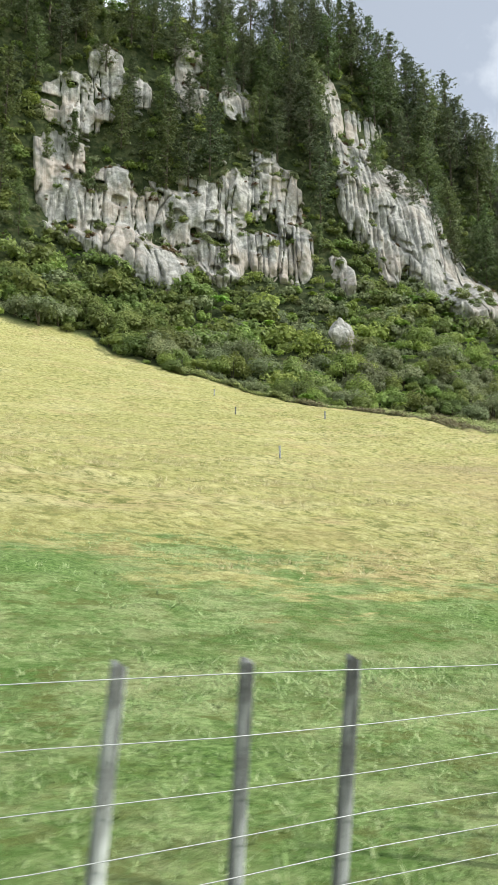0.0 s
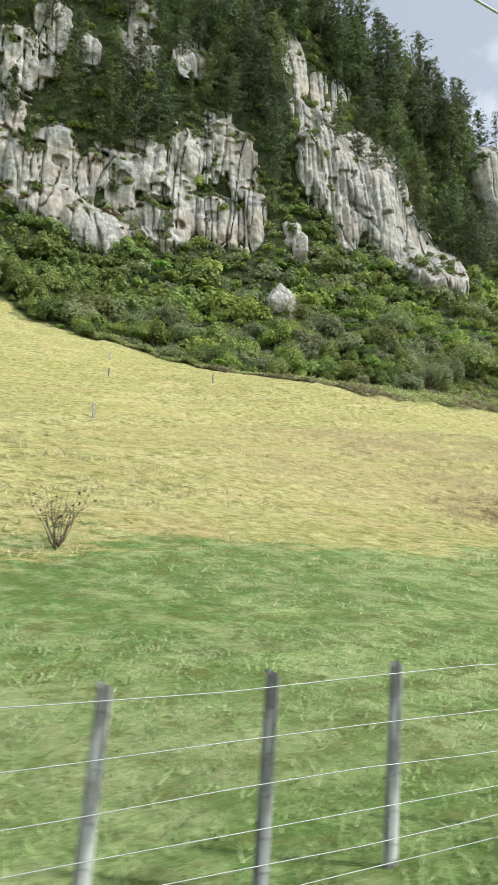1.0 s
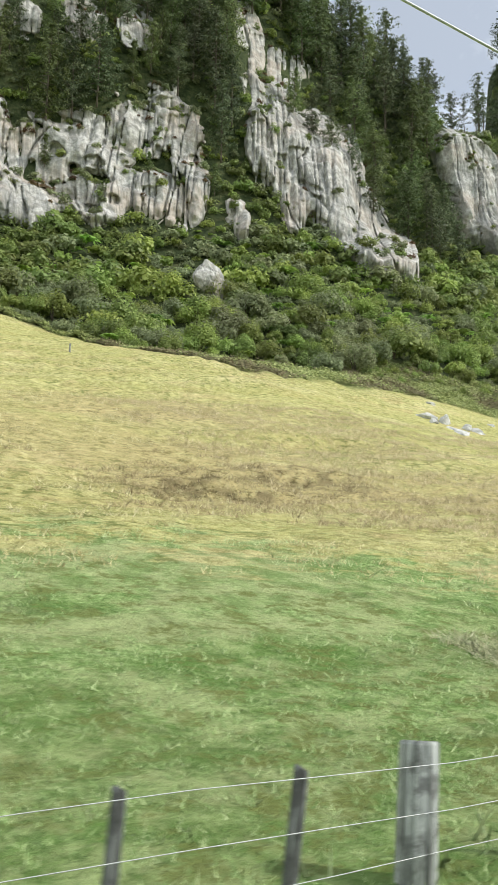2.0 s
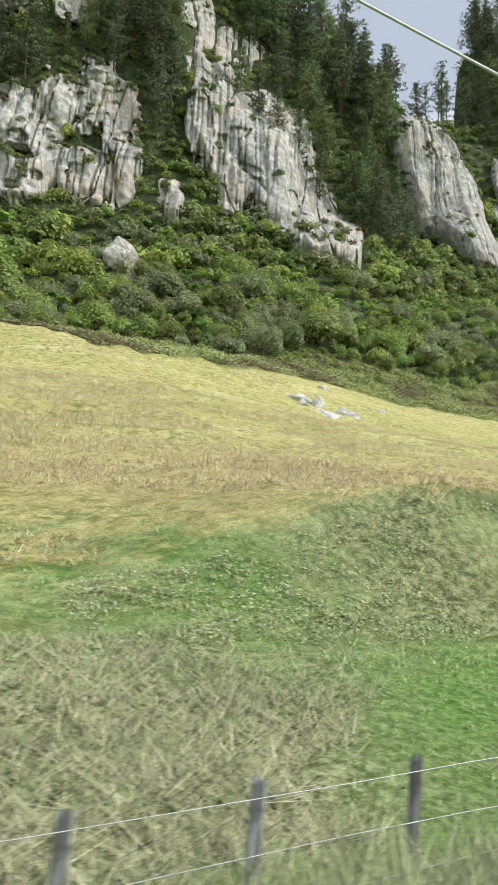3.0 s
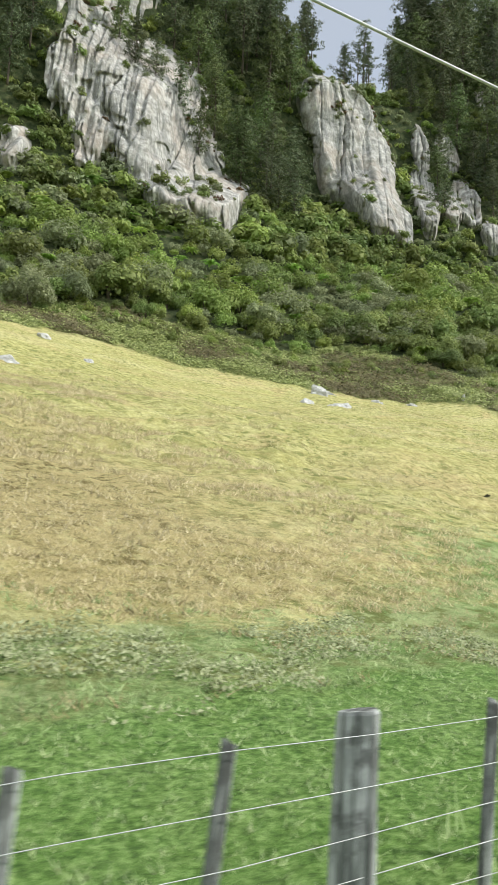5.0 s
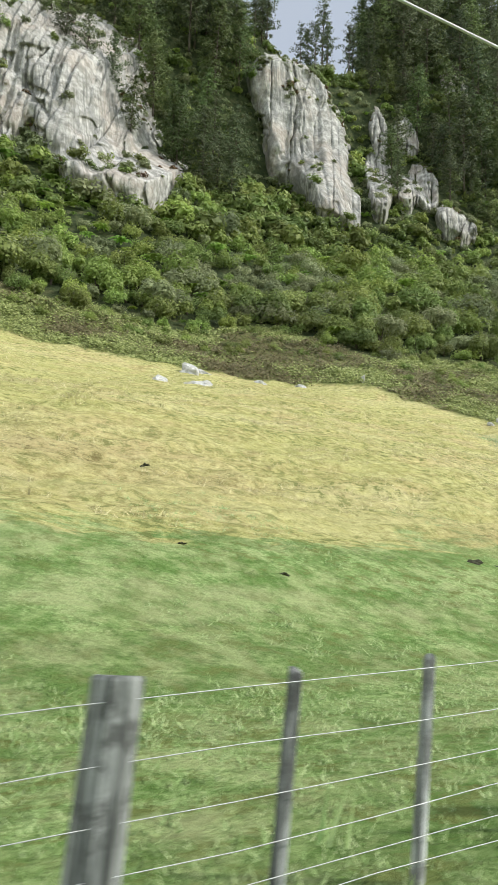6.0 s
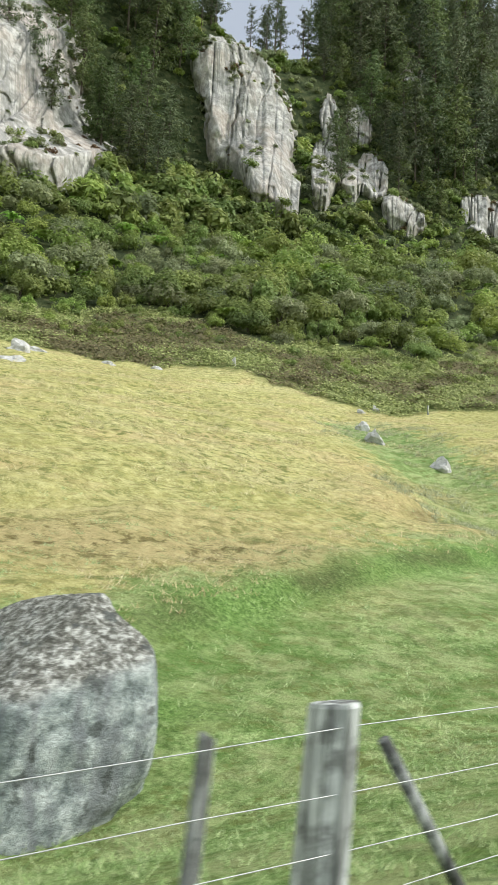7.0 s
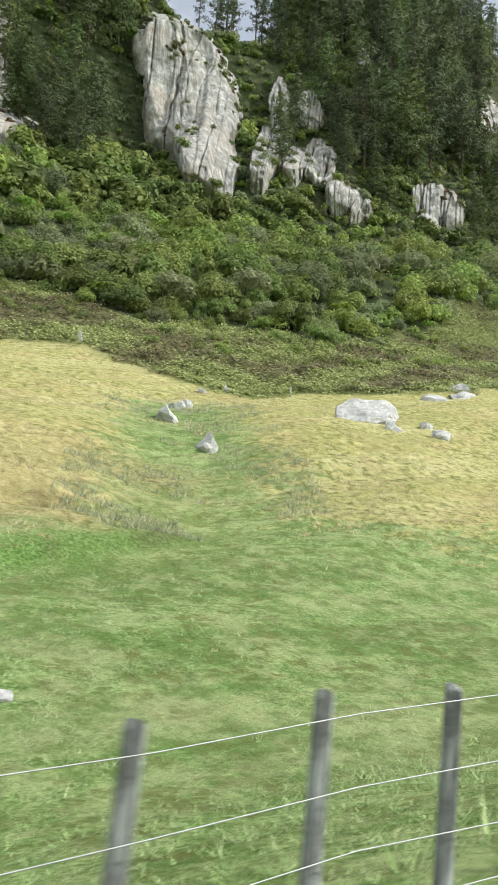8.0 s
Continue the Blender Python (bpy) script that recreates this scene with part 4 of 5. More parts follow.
def make_pine(r, tall, reach, bare, mat, label, sparse=1.0, bark=None):
    """A pine of open tiers: limbs that droop and turn up, each with flat sprays of needles towards its end."""
    root = new("pine_tree")
    lean = r.normal(0, 0.016, 2) * tall
    hs = np.linspace(-1, tall, 9)
    stem = tube([(lean[0] * (h / tall) ** 2, lean[1] * (h / tall) ** 2, h) for h in hs], np.interp(hs, (-1, tall), (tall * 0.013, 0.03)), 6)
    cs, ns, limbs = [], [], [stem]
    h = tall * bare * 0.7
    while h < tall * 0.985:
        f = (h - tall * bare) / (tall * (1 - bare))
        rad = reach * min(1.0, 0.62 + 1.5 * max(f, 0)) * (1 - max(f, 0)) ** 0.72 + 0.3
        rad *= r.choice((0.7, 1.0, 1.15), p=(0.3, 0.45, 0.25))
        for a in r.uniform(0, 2 * np.pi) + np.arange(4) * 1.571 + r.normal(0, 0.35, 4):
            ln = rad * r.uniform(0.4, 1.15)
            if r.uniform() > sparse:
                continue
            d = np.array((np.cos(a), np.sin(a), 0.10 + 0.5 * f))
            o = np.array((lean[0] * (h / tall) ** 2, lean[1] * (h / tall) ** 2, h + r.normal(0, 0.3)))
            if f < 0:
                limbs.append(tube([o, o + d * ln * 0.4], (0.06, 0.015), 3))
                continue
            limbs.append(tube([o, o + d * ln * 0.5 - (0, 0, 0.25), o + d * ln], (0.05 + 0.015 * ln, 0.04, 0.02), 3))
            side = np.array((-d[1], d[0], 0))
            for s in np.linspace(0.38 if ln > 2 else 0.2, 1.0, max(2, int(ln / 0.95))):
                c = o + d * ln * s - (0, 0, 0.5 * np.sin(3.1 * s)) + side * r.normal(0, 0.16 * ln * s) + (0, 0, r.normal(0.1, 0.15))
                q = int(9 * r.uniform(0.6, 1.4))
                p = r.normal(0, 1, (q, 3)) * (0.55, 0.55, 0.26) * (0.7 + 0.06 * ln)
                cs.extend(c + p)
                ns.extend(p * 0.5 + d * 0.55 + r.normal(0, 0.15, (q, 3)) + (0, 0, 0.6))
        h += (tall * 0.034 + 0.35) * r.uniform(0.6, 1.5)
    part("trunk", poly_mesh("trunk", limbs), bark or M_BARK, root)
    v, f = leaf_quads(np.array(cs), np.array(ns), 0.50, r, 0.30)
    part("crown", mesh_of("crown", v, f), mat, root)
    return tagged(root, label, "pine tree", "hilltop pines")


def place(proto, x, y, z, turn, s, sz=None):
    return copy_thing(proto, Matrix.LocRotScale((x, y, z), Euler((0, 0, turn)), (s, s, sz or s)))


HIDE = []


def proto(ob):
    HIDE.append(ob)
    return ob


SHRUBS = [proto(make_shrub("shrub", np.random.default_rng(20 + i), *a)) for i, a in enumerate((
    (3.3, 4.6, 2000, 0.19, M_BROAD, "dense glossy dark green native shrub"),
    (3.8, 4.2, 2200, 0.185, M_BROAD, "broad rounded dark green shrub"),
    (3.0, 4.0, 2000, 0.16, M_GREY, "soft grey-green shrub with fine foliage"),
    (2.6, 3.4, 1700, 0.17, M_BRIGHT, "bright yellow-green leafy shrub"),
    (3.2, 4.8, 2000, 0.185, M_BRIGHT, "tall mid-green leafy shrub"),
    (2.4, 3.0, 1500, 0.15, M_GREY, "low greyish shrub with twiggy foliage"),
    (2.2, 2.4, 700, 0.22, M_RUSSET, "low russet shrub on a rock ledge"),
))]
FERNS = [proto(make_fern(np.random.default_rng(40 + i))) for i in range(2)]
PINES = [proto(make_pine(np.random.default_rng(50 + i), *a)) for i, a in enumerate((
    (27, 7.6, 0.14, M_PINE, "dark green broad-crowned pine on the cliff top"),
    (34, 8.2, 0.28, M_PINE, "tall dark pine with bare lower trunk"),
    (24, 7.4, 0.08, M_PINE, "dense dark green pine on the slope"),
    (16, 3.8, 0.06, M_PINE_LIGHT, "young mid-green pine on a ledge"),
    (32, 6.0, 0.36, M_PINE, "thin open-crowned dark pine on the skyline", 0.55),
    (26, 7.6, 0.06, M_PINE_LIGHT, "broad lighter green pine above the bush"),
))]

# bush between the pasture and the cliffs, and scrub on the slopes above
spots = []
x = -30.0
while x < 440:
    t0 = float(toe(np.array([x]))[0] + strip(np.array([x]))[0])
    y = t0 + rng.uniform(0, 1.5)
    while y < 238:
        z = zat(x, y)
        g = (zat(x, y + 1) - zat(x, y - 1)) / 2
        st = (3.7 if g < 1.0 else 4.2)
        spots.append((x + rng.normal(0, 0.7), y + rng.normal(0, 0.4), g, y - t0))
        y += st / math.sqrt(1 + g * g)
    x += 3.8
things, stuff = 0, []
for sx, sy, k, s in ((38.5, 161.5, 2, 2.0), (43, 163, 2, 1.7), (56.5, 163.5, 1, 1.9), (62, 161.5, 0, 1.6), (34, 165, 5, 2.0), (50, 168, 0, 1.8), (198.2, 110.1, 5, 1.7), (116, 139, 2, 2.1), (119, 134, 5, 2.2), (112, 141, 5, 1.6), (108, 142.5, 1, 1.2), (115, 143, 0, 1.1), (117, 145, 2, 1.3), (109, 145, 2, 1.1), (126, 113, 2, 1.6), (118, 112, 5, 1.7), (133, 116, 2, 1.5), (110, 134, 2, 2.0), (117, 140, 2, 1.8), (104, 131, 5, 2.2), (150, 125, 2, 1.8), (168, 115, 2, 1.7), (196, 118, 2, 1.8), (205, 112, 5, 2.0), (222, 104, 2, 1.8), (190, 110, 5, 1.9), (178, 122, 2, 1.9), (236, 108, 2, 1.9)):
    place(SHRUBS[k], sx, sy, zat(sx, sy) - 0.2, rng.uniform(0, 6.28), s)
for sx, sy, g, deep in spots:
    sz = zat(sx, sy)
    # only what the camera can look at
    if sx < 0.2 * sy - 14 or sx > 168 + 1.16 * sy or sx > 440 or bare_rock(sx, sy, sz) or (sy > 185 and rng.uniform() < 0.2):
        continue
    k = vnoise(sx * 0.07, sy * 0.07, 0, 77) + rng.normal(0, 0.35)
    steep = g > 1.3
    if rng.uniform() < (0.20 if not steep else 0.02) and k > -0.35:
        kind = FERNS[rng.integers(2)]
    else:
        kind = SHRUBS[int(np.clip(np.digitize(k, (-0.5, -0.15, 0.05, 0.25, 0.5)), 0, 5))]
    s = rng.choice((0.55, 0.8, 1.0, 1.25, 1.6), p=(0.2, 0.25, 0.25, 0.2, 0.1)) * rng.uniform(0.85, 1.15) * (0.75 if steep else 1.0) * (0.7 if deep < 3 else 1.0) * 1.0
    if deep < 22 and things < 290 and rng.uniform() < 0.75 and 30 < sx < 250:
        place(kind, sx, sy, sz - 0.1, rng.uniform(0, 6.28), s)
        things += 1
    else:
        stuff.append((kind, sx, sy, sz - 0.1, rng.uniform(0, 6.28), s))


def join_copies(name, items, label, category, share=0.5):
    """Many far crowns as one object for each foliage."""
    by = {}
    for kind, x, y, z, a, s in items:
        crown = [c for c in kind.children if c.name.startswith("crown")][0]
        by.setdefault(crown.data.name, [crown.data, []])[1].append((x, y, z, a, s))
    root = new(name)
    for me, places in by.values():
        co = np.zeros(len(me.vertices) * 3, dtype=np.float32)
        me.vertices.foreach_get("co", co)
        co = co.reshape(-1, 4, 3)
        vs, tint = [], []
        for x, y, z, a, s in places:
            v = co[rng.uniform(size=len(co)) < share * (1.0 if y < 150 else 0.4)]
            mid = v.mean(axis=1, keepdims=True)
            v = (mid + (v - mid) * (1.3 if y < 150 else 2.4)) * s
            c, n = math.cos(a), math.sin(a)
            tint.append(np.full(len(v) * 4, rng.uniform(), dtype=np.float32))
            vs.append(np.stack((v[..., 0] * c - v[..., 1] * n + x, v[..., 0] * n + v[..., 1] * c + y, v[..., 2] + z), -1).reshape(-1, 3))
        v = np.concatenate(vs)
        far = mesh_of("far_crown", v, np.arange(len(v)).reshape(-1, 4))
        far.attributes.new("tint", "FLOAT", "POINT").data.foreach_set("value", np.concatenate(tint))
        part("crown", far, me.materials[0], root)
    return tagged(root, label, category, kind="stuff")


for lx, ly, lz in FEET:
    lz = min(lz, zat(lx, ly) + 0.5)
    stuff.append((SHRUBS[int(rng.choice((0, 1, 4, 2)))], lx, ly, lz - 0.6, rng.uniform(0, 6.28), rng.uniform(0.5, 1.15)))
for lx, ly, lz in RIMS:
    stuff.append((SHRUBS[int(rng.choice((2, 5, 0, 6, 2)))], lx, ly, lz - 0.8, rng.uniform(0, 6.28), rng.uniform(0.25, 0.6)))
for lx, ly, lz in LEDGES:
    stuff.append((SHRUBS[int(rng.choice((2, 5, 6, 1)))], lx, ly, lz - 0.5, rng.uniform(0, 6.28), rng.uniform(0.25, 0.75)))
for _ in range(420):
    qx = rng.uniform(92, 262)
    qy = float(toe(np.array([qx]))[0]) + rng.uniform(0.5, 1.0) * float(strip(np.array([qx]))[0])
    stuff.append((SHRUBS[int(rng.choice((0, 1, 4, 5)))], qx, qy, zat(qx, qy) - 0.3, rng.uniform(0, 6.28), rng.uniform(0.14, 0.45)))
join_copies("far_bush", stuff, "dense mixed green bush covering the hillside", "bush", 0.36)

# pines on the slopes and along the top
WEST_PINES = [(61, 207, 12), (73, 213, 22), (85, 204, 30), (92, 203, 25), (79, 209, 14), (87, 224, 21), (55, 223, 26), (47, 221, 23), (64, 226, 21), (70, 222, 20), (78, 218, 17), (88, 214, 20), (58, 214, 14), (80, 226, 24), (38, 217, 24), (36, 207, 20), (40, 199, 16), (44, 225, 24), (34, 224, 26), (50, 214, 12), (89, 211, 20), (76, 215, 18), (84, 198, 9)]
CRAG_PINES = [(99, 202, 29), (116, 204, 18), (124, 201, 23), (124, 208, 18), (136, 199, 34), (135, 192, 26), (143, 205, 30), (138, 208, 29), (141, 197, 24), (114, 219, 24), (102, 224, 22), (96, 212, 18), (104, 214, 22), (110, 210, 16), (118, 214, 20), (110, 203, 13), (130, 203, 24), (128, 213, 26), (122, 222, 24), (95, 222, 24), (133, 206, 28), (139, 202, 25), (120, 206, 16), (112, 192, 8), (130, 186, 9), (146, 210, 26)]
RIDGE_PINES = [(171, 196, 20), (176, 192, 22), (183, 190, 20), (168, 203, 18), (187, 184, 18), (198, 196, 27), (199, 183, 25), (296, 240, 32), (303, 247, 34), (309, 243, 34), (315, 250, 36), (290, 250, 30), (318, 232, 36), (326, 246, 36), (304, 228, 32), (300, 232, 34), (310, 236, 36), (320, 240, 36), (299, 222, 30), (204, 224, 34), (214, 222, 34), (196, 226, 36), (187, 228, 36), (178, 228, 36), (170, 226, 34), (163, 224, 30), (182, 219, 30), (190, 221, 32), (224, 216, 32), (232, 208, 28), (286, 188, 24), (300, 193, 30), (292, 169, 22), (270, 170, 16), (273, 176, 22), (214, 194, 26), (222, 204, 34), (200, 182, 24), (232, 206, 30), (216, 212, 34), (196, 205, 30), (204, 214, 32), (190, 212, 26)]
EAST_PINES = []  # four loose rows up the far slope
for row, (y0, x0, x1, h) in enumerate(((172, 302, 373, 35), (188, 312, 352, 37), (206, 307, 392, 38), (222, 324, 390, 40))):
    for qx in np.linspace(x0, x1, int((x1 - x0) / (8.5 if row == 0 else 12.0)) + 1):
        EAST_PINES.append((qx + rng.normal(0, 1.0), y0 + rng.normal(0, 2.0), h + rng.normal(0, 1.6)))
for qx, qy, h in WEST_PINES + CRAG_PINES + RIDGE_PINES + EAST_PINES:
    if qy > 200 and abs(qx - 284 - 0.62 * (qy - 213)) < 10:
        continue
    kind = PINES[3] if h <= 15 else PINES[5] if 194 < qx < 240 and qy < 210 else PINES[int(rng.choice((0, 2, 5, 5)))]
    tall = {PINES[0]: 27, PINES[2]: 24, PINES[3]: 16, PINES[5]: 26}[kind]
    place(kind, qx, qy - 3.0, zat(qx, qy) - 1.0, rng.uniform(0, 6.28), h / tall * 0.92, h / tall)
# thin open pines against the sky above the tower
for qx, qy, h in ((287, 214, 27), (292, 218, 30), (270, 213, 24), (264, 214, 22), (278, 216, 28), (301, 216, 25), (245, 216, 25), (236, 218, 28), (228, 219, 30), (282, 222, 26), (252, 219, 24)):
    place(PINES[4], qx, qy, zat(qx, qy) - 1.0, rng.uniform(0, 6.28), h / 32 * rng.uniform(0.8, 1.1), h / 32)
more = []
for px in np.arange(-10, 465, 8.5):
    for py in np.arange(152, 268, 8.5):
        qx, qy = px + rng.normal(0, 2.2), py + rng.normal(0, 2.2)
        qz = zat(qx, qy)
        if qx < 0.2 * qy - 16 or qx > 172 + 1.16 * qy or qz < 82 or on_rock(qx, qy, qz, -0.1) or (qy > 200 and abs(qx - 284 - 0.62 * (qy - 213)) < 10):
            continue
        below = sum(on_rock(qx + e, qy, qz + dz, 0.1) for e in (-7, 0, 7) for dz in (5, 12, 20, 28))
        if below > 1 or rng.uniform() > (0.85 if qy > 208 else 0.7) * (0.75 if qy > 225 else 1.0):
            continue
        kind = PINES[rng.choice(6, p=(0.2, 0.2, 0.1, 0.05, 0.35, 0.1) if qy > 215 else (0.2, 0.1, 0.25, 0.15, 0.05, 0.25))]
        more.append((kind, qx, qy, qz - 0.2, rng.uniform(0, 6.28), rng.uniform(0.8, 1.2) * (1 if qy > 205 else 0.85)))
more.sort(key=lambda p: p[2])
for p in more[:270]:
    place(*p)
if more[270:]:
    join_copies("far_pines", more[270:], "distant dark pines along the hilltop", "pine trees", 0.5)

# ---- fence along the road ----
RAIL_X = (-40, 0, 4.5, 7.5, 10, 14, 17, 19, 23.3, 26.5, 30, 32.9, 34.2, 36.1, 45, 55.2, 60, 64.5, 67.1, 70.4, 73.5, 78.4, 81.4, 88.5, 91.5, 115.3, 118.4, 123.5, 126.5, 131.9, 140.5, 143.2, 148.7, 151.3, 156.7, 159, 162, 200)
RAIL_Z = (1.7, 1.1, 1.0, 0.89, 0.79, 0.67, 0.57, 0.51, 0.48, 0.4, 0.15, -0.08, -0.18, -0.32, -0.58, -0.69, -0.74, -0.71, -0.68, -0.6, -0.58, -0.65, -0.68, -0.55, -0.55, -0.21, -0.12, 0.02, 0.05, 0.13, 0.21, 0.28, 0.46, 0.52, 0.68, 0.8, 0.98, 1.5)


def rail_top(x):
    return np.interp(x, RAIL_X, RAIL_Z)


FY = 3.5
fence = tagged(new("fence"), "weathered timber post and batten fence with plain wires", "fence")


def post_mesh(r, rad, tall, flat):
    """A split or round post with a rough, slightly sloped top."""
    bm = bmesh.new()
    sides = 10
    rings = []
    for h in (-0.45, 0.0, tall * 0.35, tall * 0.7, tall - 0.02, tall):
        ring = []
        for k in range(sides):
            a = 2 * math.pi * k / sides
            q = rad * (1 + 0.10 * math.sin(3 * a + flat) + r.normal(0, 0.02)) * (0.92 if h == tall else 1.0) * (1.06 - 0.08 * max(h, 0) / tall)
            ring.append(bm.verts.new((q * math.cos(a), q * math.sin(a) * (0.75 if flat > 2 else 1), h + (0.018 * math.cos(a + flat) if h > tall - 0.1 else 0))))
        rings.append(ring)
    for p, q in zip(rings, rings[1:]):
        for k in range(sides):
            bm.faces.new((p[k], p[(k + 1) % sides], q[(k + 1) % sides], q[k]))
    bm.faces.new(rings[-1])
    bm.faces.new(rings[0][::-1])
    return from_bm("post", bm, False)


POSTS = [post_mesh(np.random.default_rng(3 + i), 0.13, 1.22, i) for i in range(3)]
BATTENS = [post_mesh(np.random.default_rng(9 + i), 0.047, 1.16, 2.5 + i) for i in range(3)]
# where the uprights stand; a minus sign marks the thick posts, and the stretches between are filled evenly
KNOWN = [1.26, 1.98, 2.61, 3.86, 4.69, 5.45, 6.26, 7.03, 10.57, 11.42, 12.17, -12.6, 13.95, 14.9, 15.72, 16.81, 19.99, 21.01, 21.92, 23.41, 24.5, -25.36, -29.2, 30.09, 31.13, 32.05, -32.98, 34.09, 35.22, 36.2, -54.58, 55.57, 56.54, 57.43, 58.73, 59.74, 60.84, 65.27, 66.26, -67.1, 68.73, 69.74, 70.81, -71.45, 72.5, 73.5, -79.32, 80.32, 81.35, 88.97, 90.04, 91.05, -115.44, 116.49, 117.38, 118.39, -119.98, 120.97, 121.96, 123.58, -124.33, 125.32, 126.28, 130.11, 131.06, 131.99, -133.05, 133.95, 134.85, 141.41, -142.17, 143.75, 149.07, 149.95, 150.5, -151.31, 152.16, 152.98, 157.31, 158.06, 158.83, 161.07, 161.89, 162.6]
frng = np.random.default_rng(5)


def upright(fx, thick):
    ob = part("post" if thick else "batten", (POSTS if thick else BATTENS)[frng.integers(3)], M_WOOD, fence)
    lean = radians((4 if thick else 5.5) + frng.normal(0, 1.0))
    ztop = float(rail_top(fx)) + frng.uniform(0.04, 0.08) + (0.05 if thick else 0)
    ob.matrix_basis = Matrix.LocRotScale((fx - 0.09, FY + (0.02 if thick else -0.03), ztop - (1.22 if thick else 1.16)), Euler((frng.normal(0, 0.015), lean, frng.uniform(0, 0.5))), (1.5, 1.5, 1.02) if abs(fx - 29.2) < 0.1 else None)


here, last = -9.0, -9.0
for b in (*KNOWN, 172.0):
    n_b = max(1, int((abs(b) - here) / 0.98 + 0.2))
    for k in range(1, n_b):
        fx = here + (abs(b) - here) * (k + frng.uniform(-0.06, 0.06)) / n_b
        thick = fx - last > 3.9 and (b > 0 or abs(b) - fx > 2.5)
        upright(fx, thick)
        last = fx if thick else last
    here = abs(b)
    upright(here, b < 0)
    last = here if b < 0 else last
drops = (0.0, 0.28, 0.53, 0.75, 0.93, 1.07)
for k, drop in enumerate(drops):
    xs = np.arange(-9, 172.5, 0.9)
    sag = 0.012 * np.sin(xs * 1.47 + k) + 0.006 * np.sin(xs * 5.1 + 2 * k)
    part("wire", poly_mesh("wire", [tube(np.stack((xs, np.full_like(xs, FY - 0.09) + 0.004 * np.sin(xs * 3), rail_top(xs) - drop + sag), -1), np.full(len(xs), 0.003), 5)]), M_WIRE, fence, "thin bright galvanised wire")
brace = part("brace", poly_mesh("brace", [tube([(142.5, FY + 0.05, rail_top(142.5) - 0.12), (143.3, FY + 0.1, rail_top(143.3) - 1.25)], (0.035, 0.04), 8)]), M_WOOD, fence, "slanting timber brace")

marker = new("marker_post")
part("blade", poly_mesh("marker", [tube([(0, 0, -0.2), (0, 0, 0.5), (0, 0, 0.97), (0, 0, 1.0)], (0.055, 0.055, 0.055, 0.05), 8)]), M_WHITE, marker)
marker.location = (138.3, 2.45, zat(138.3, 2.45))
tagged(marker, "white plastic roadside marker post on the verge", "marker post")

# overhead cable
xs = np.arange(-120, 300, 4.0)
cab = part("overhead_cable", poly_mesh("cable", [tube(np.stack((xs, np.full_like(xs, 6.5), 6.72 + 0.00057 * (xs - 90) ** 2), -1), np.full(len(xs), 0.02), 6)]), M_CABLE)
tagged(cab, "pale overhead power cable sagging above the roadside", "cable")


# ---- stones ----
def stone_mesh(r, size, flat, rough=0.22, cuts=5, up=False, sub=4):
    bm = bmesh.new()
    bmesh.ops.create_icosphere(bm, subdivisions=sub, radius=1.0)
    planes = [(Vector(r.normal(0, 1, 3)).normalized(), r.uniform(0.45, 0.8)) for _ in range(cuts + 4)]
    s = r.uniform(0, 50)
    for v in bm.verts:
        p = v.co.copy()
        for n, d in planes:
            k = p.dot(n) - d
            if k > 0:
                p -= n * k * 0.9
        q = noise.fractal(p * 1.4 + Vector((s, s, s)), 1.0, 2.0, 4)
        p *= 1 + rough * q
        v.co = Vector((p.x * size[0], p.y * size[1], p.z * size[2]))
    me = from_bm("stone", bm, False)
    if up:
        a = me.attributes.new("up", "FLOAT", "POINT")
        a.data.foreach_set("value", np.array([max(0.0, min(1.0, (v.normal.z - 0.30) * 4)) for v in me.vertices], dtype=np.float32))
    return me


def stone(x, y, size, label, seed, mat=M_STONE, sink=0.3, turn=0.0, name="rock", **k):
    ob = part(name, stone_mesh(np.random.default_rng(seed), size, 1, **k), mat)
    dx, dy = zat(x + 1.5, y) - zat(x - 1.5, y), zat(x, y + 1.5) - zat(x, y - 1.5)
    tilt = Vector((0, 0, 1)).rotation_difference(Vector((-dx / 3, -dy / 3, 1)))
    ob.matrix_basis = Matrix.LocRotScale((x, y, zat(x, y) + size[2] * (0.15 - sink)), tilt @ Euler((0, 0, radians(turn))).to_quaternion(), None)
    return tagged(ob, label, "rock")


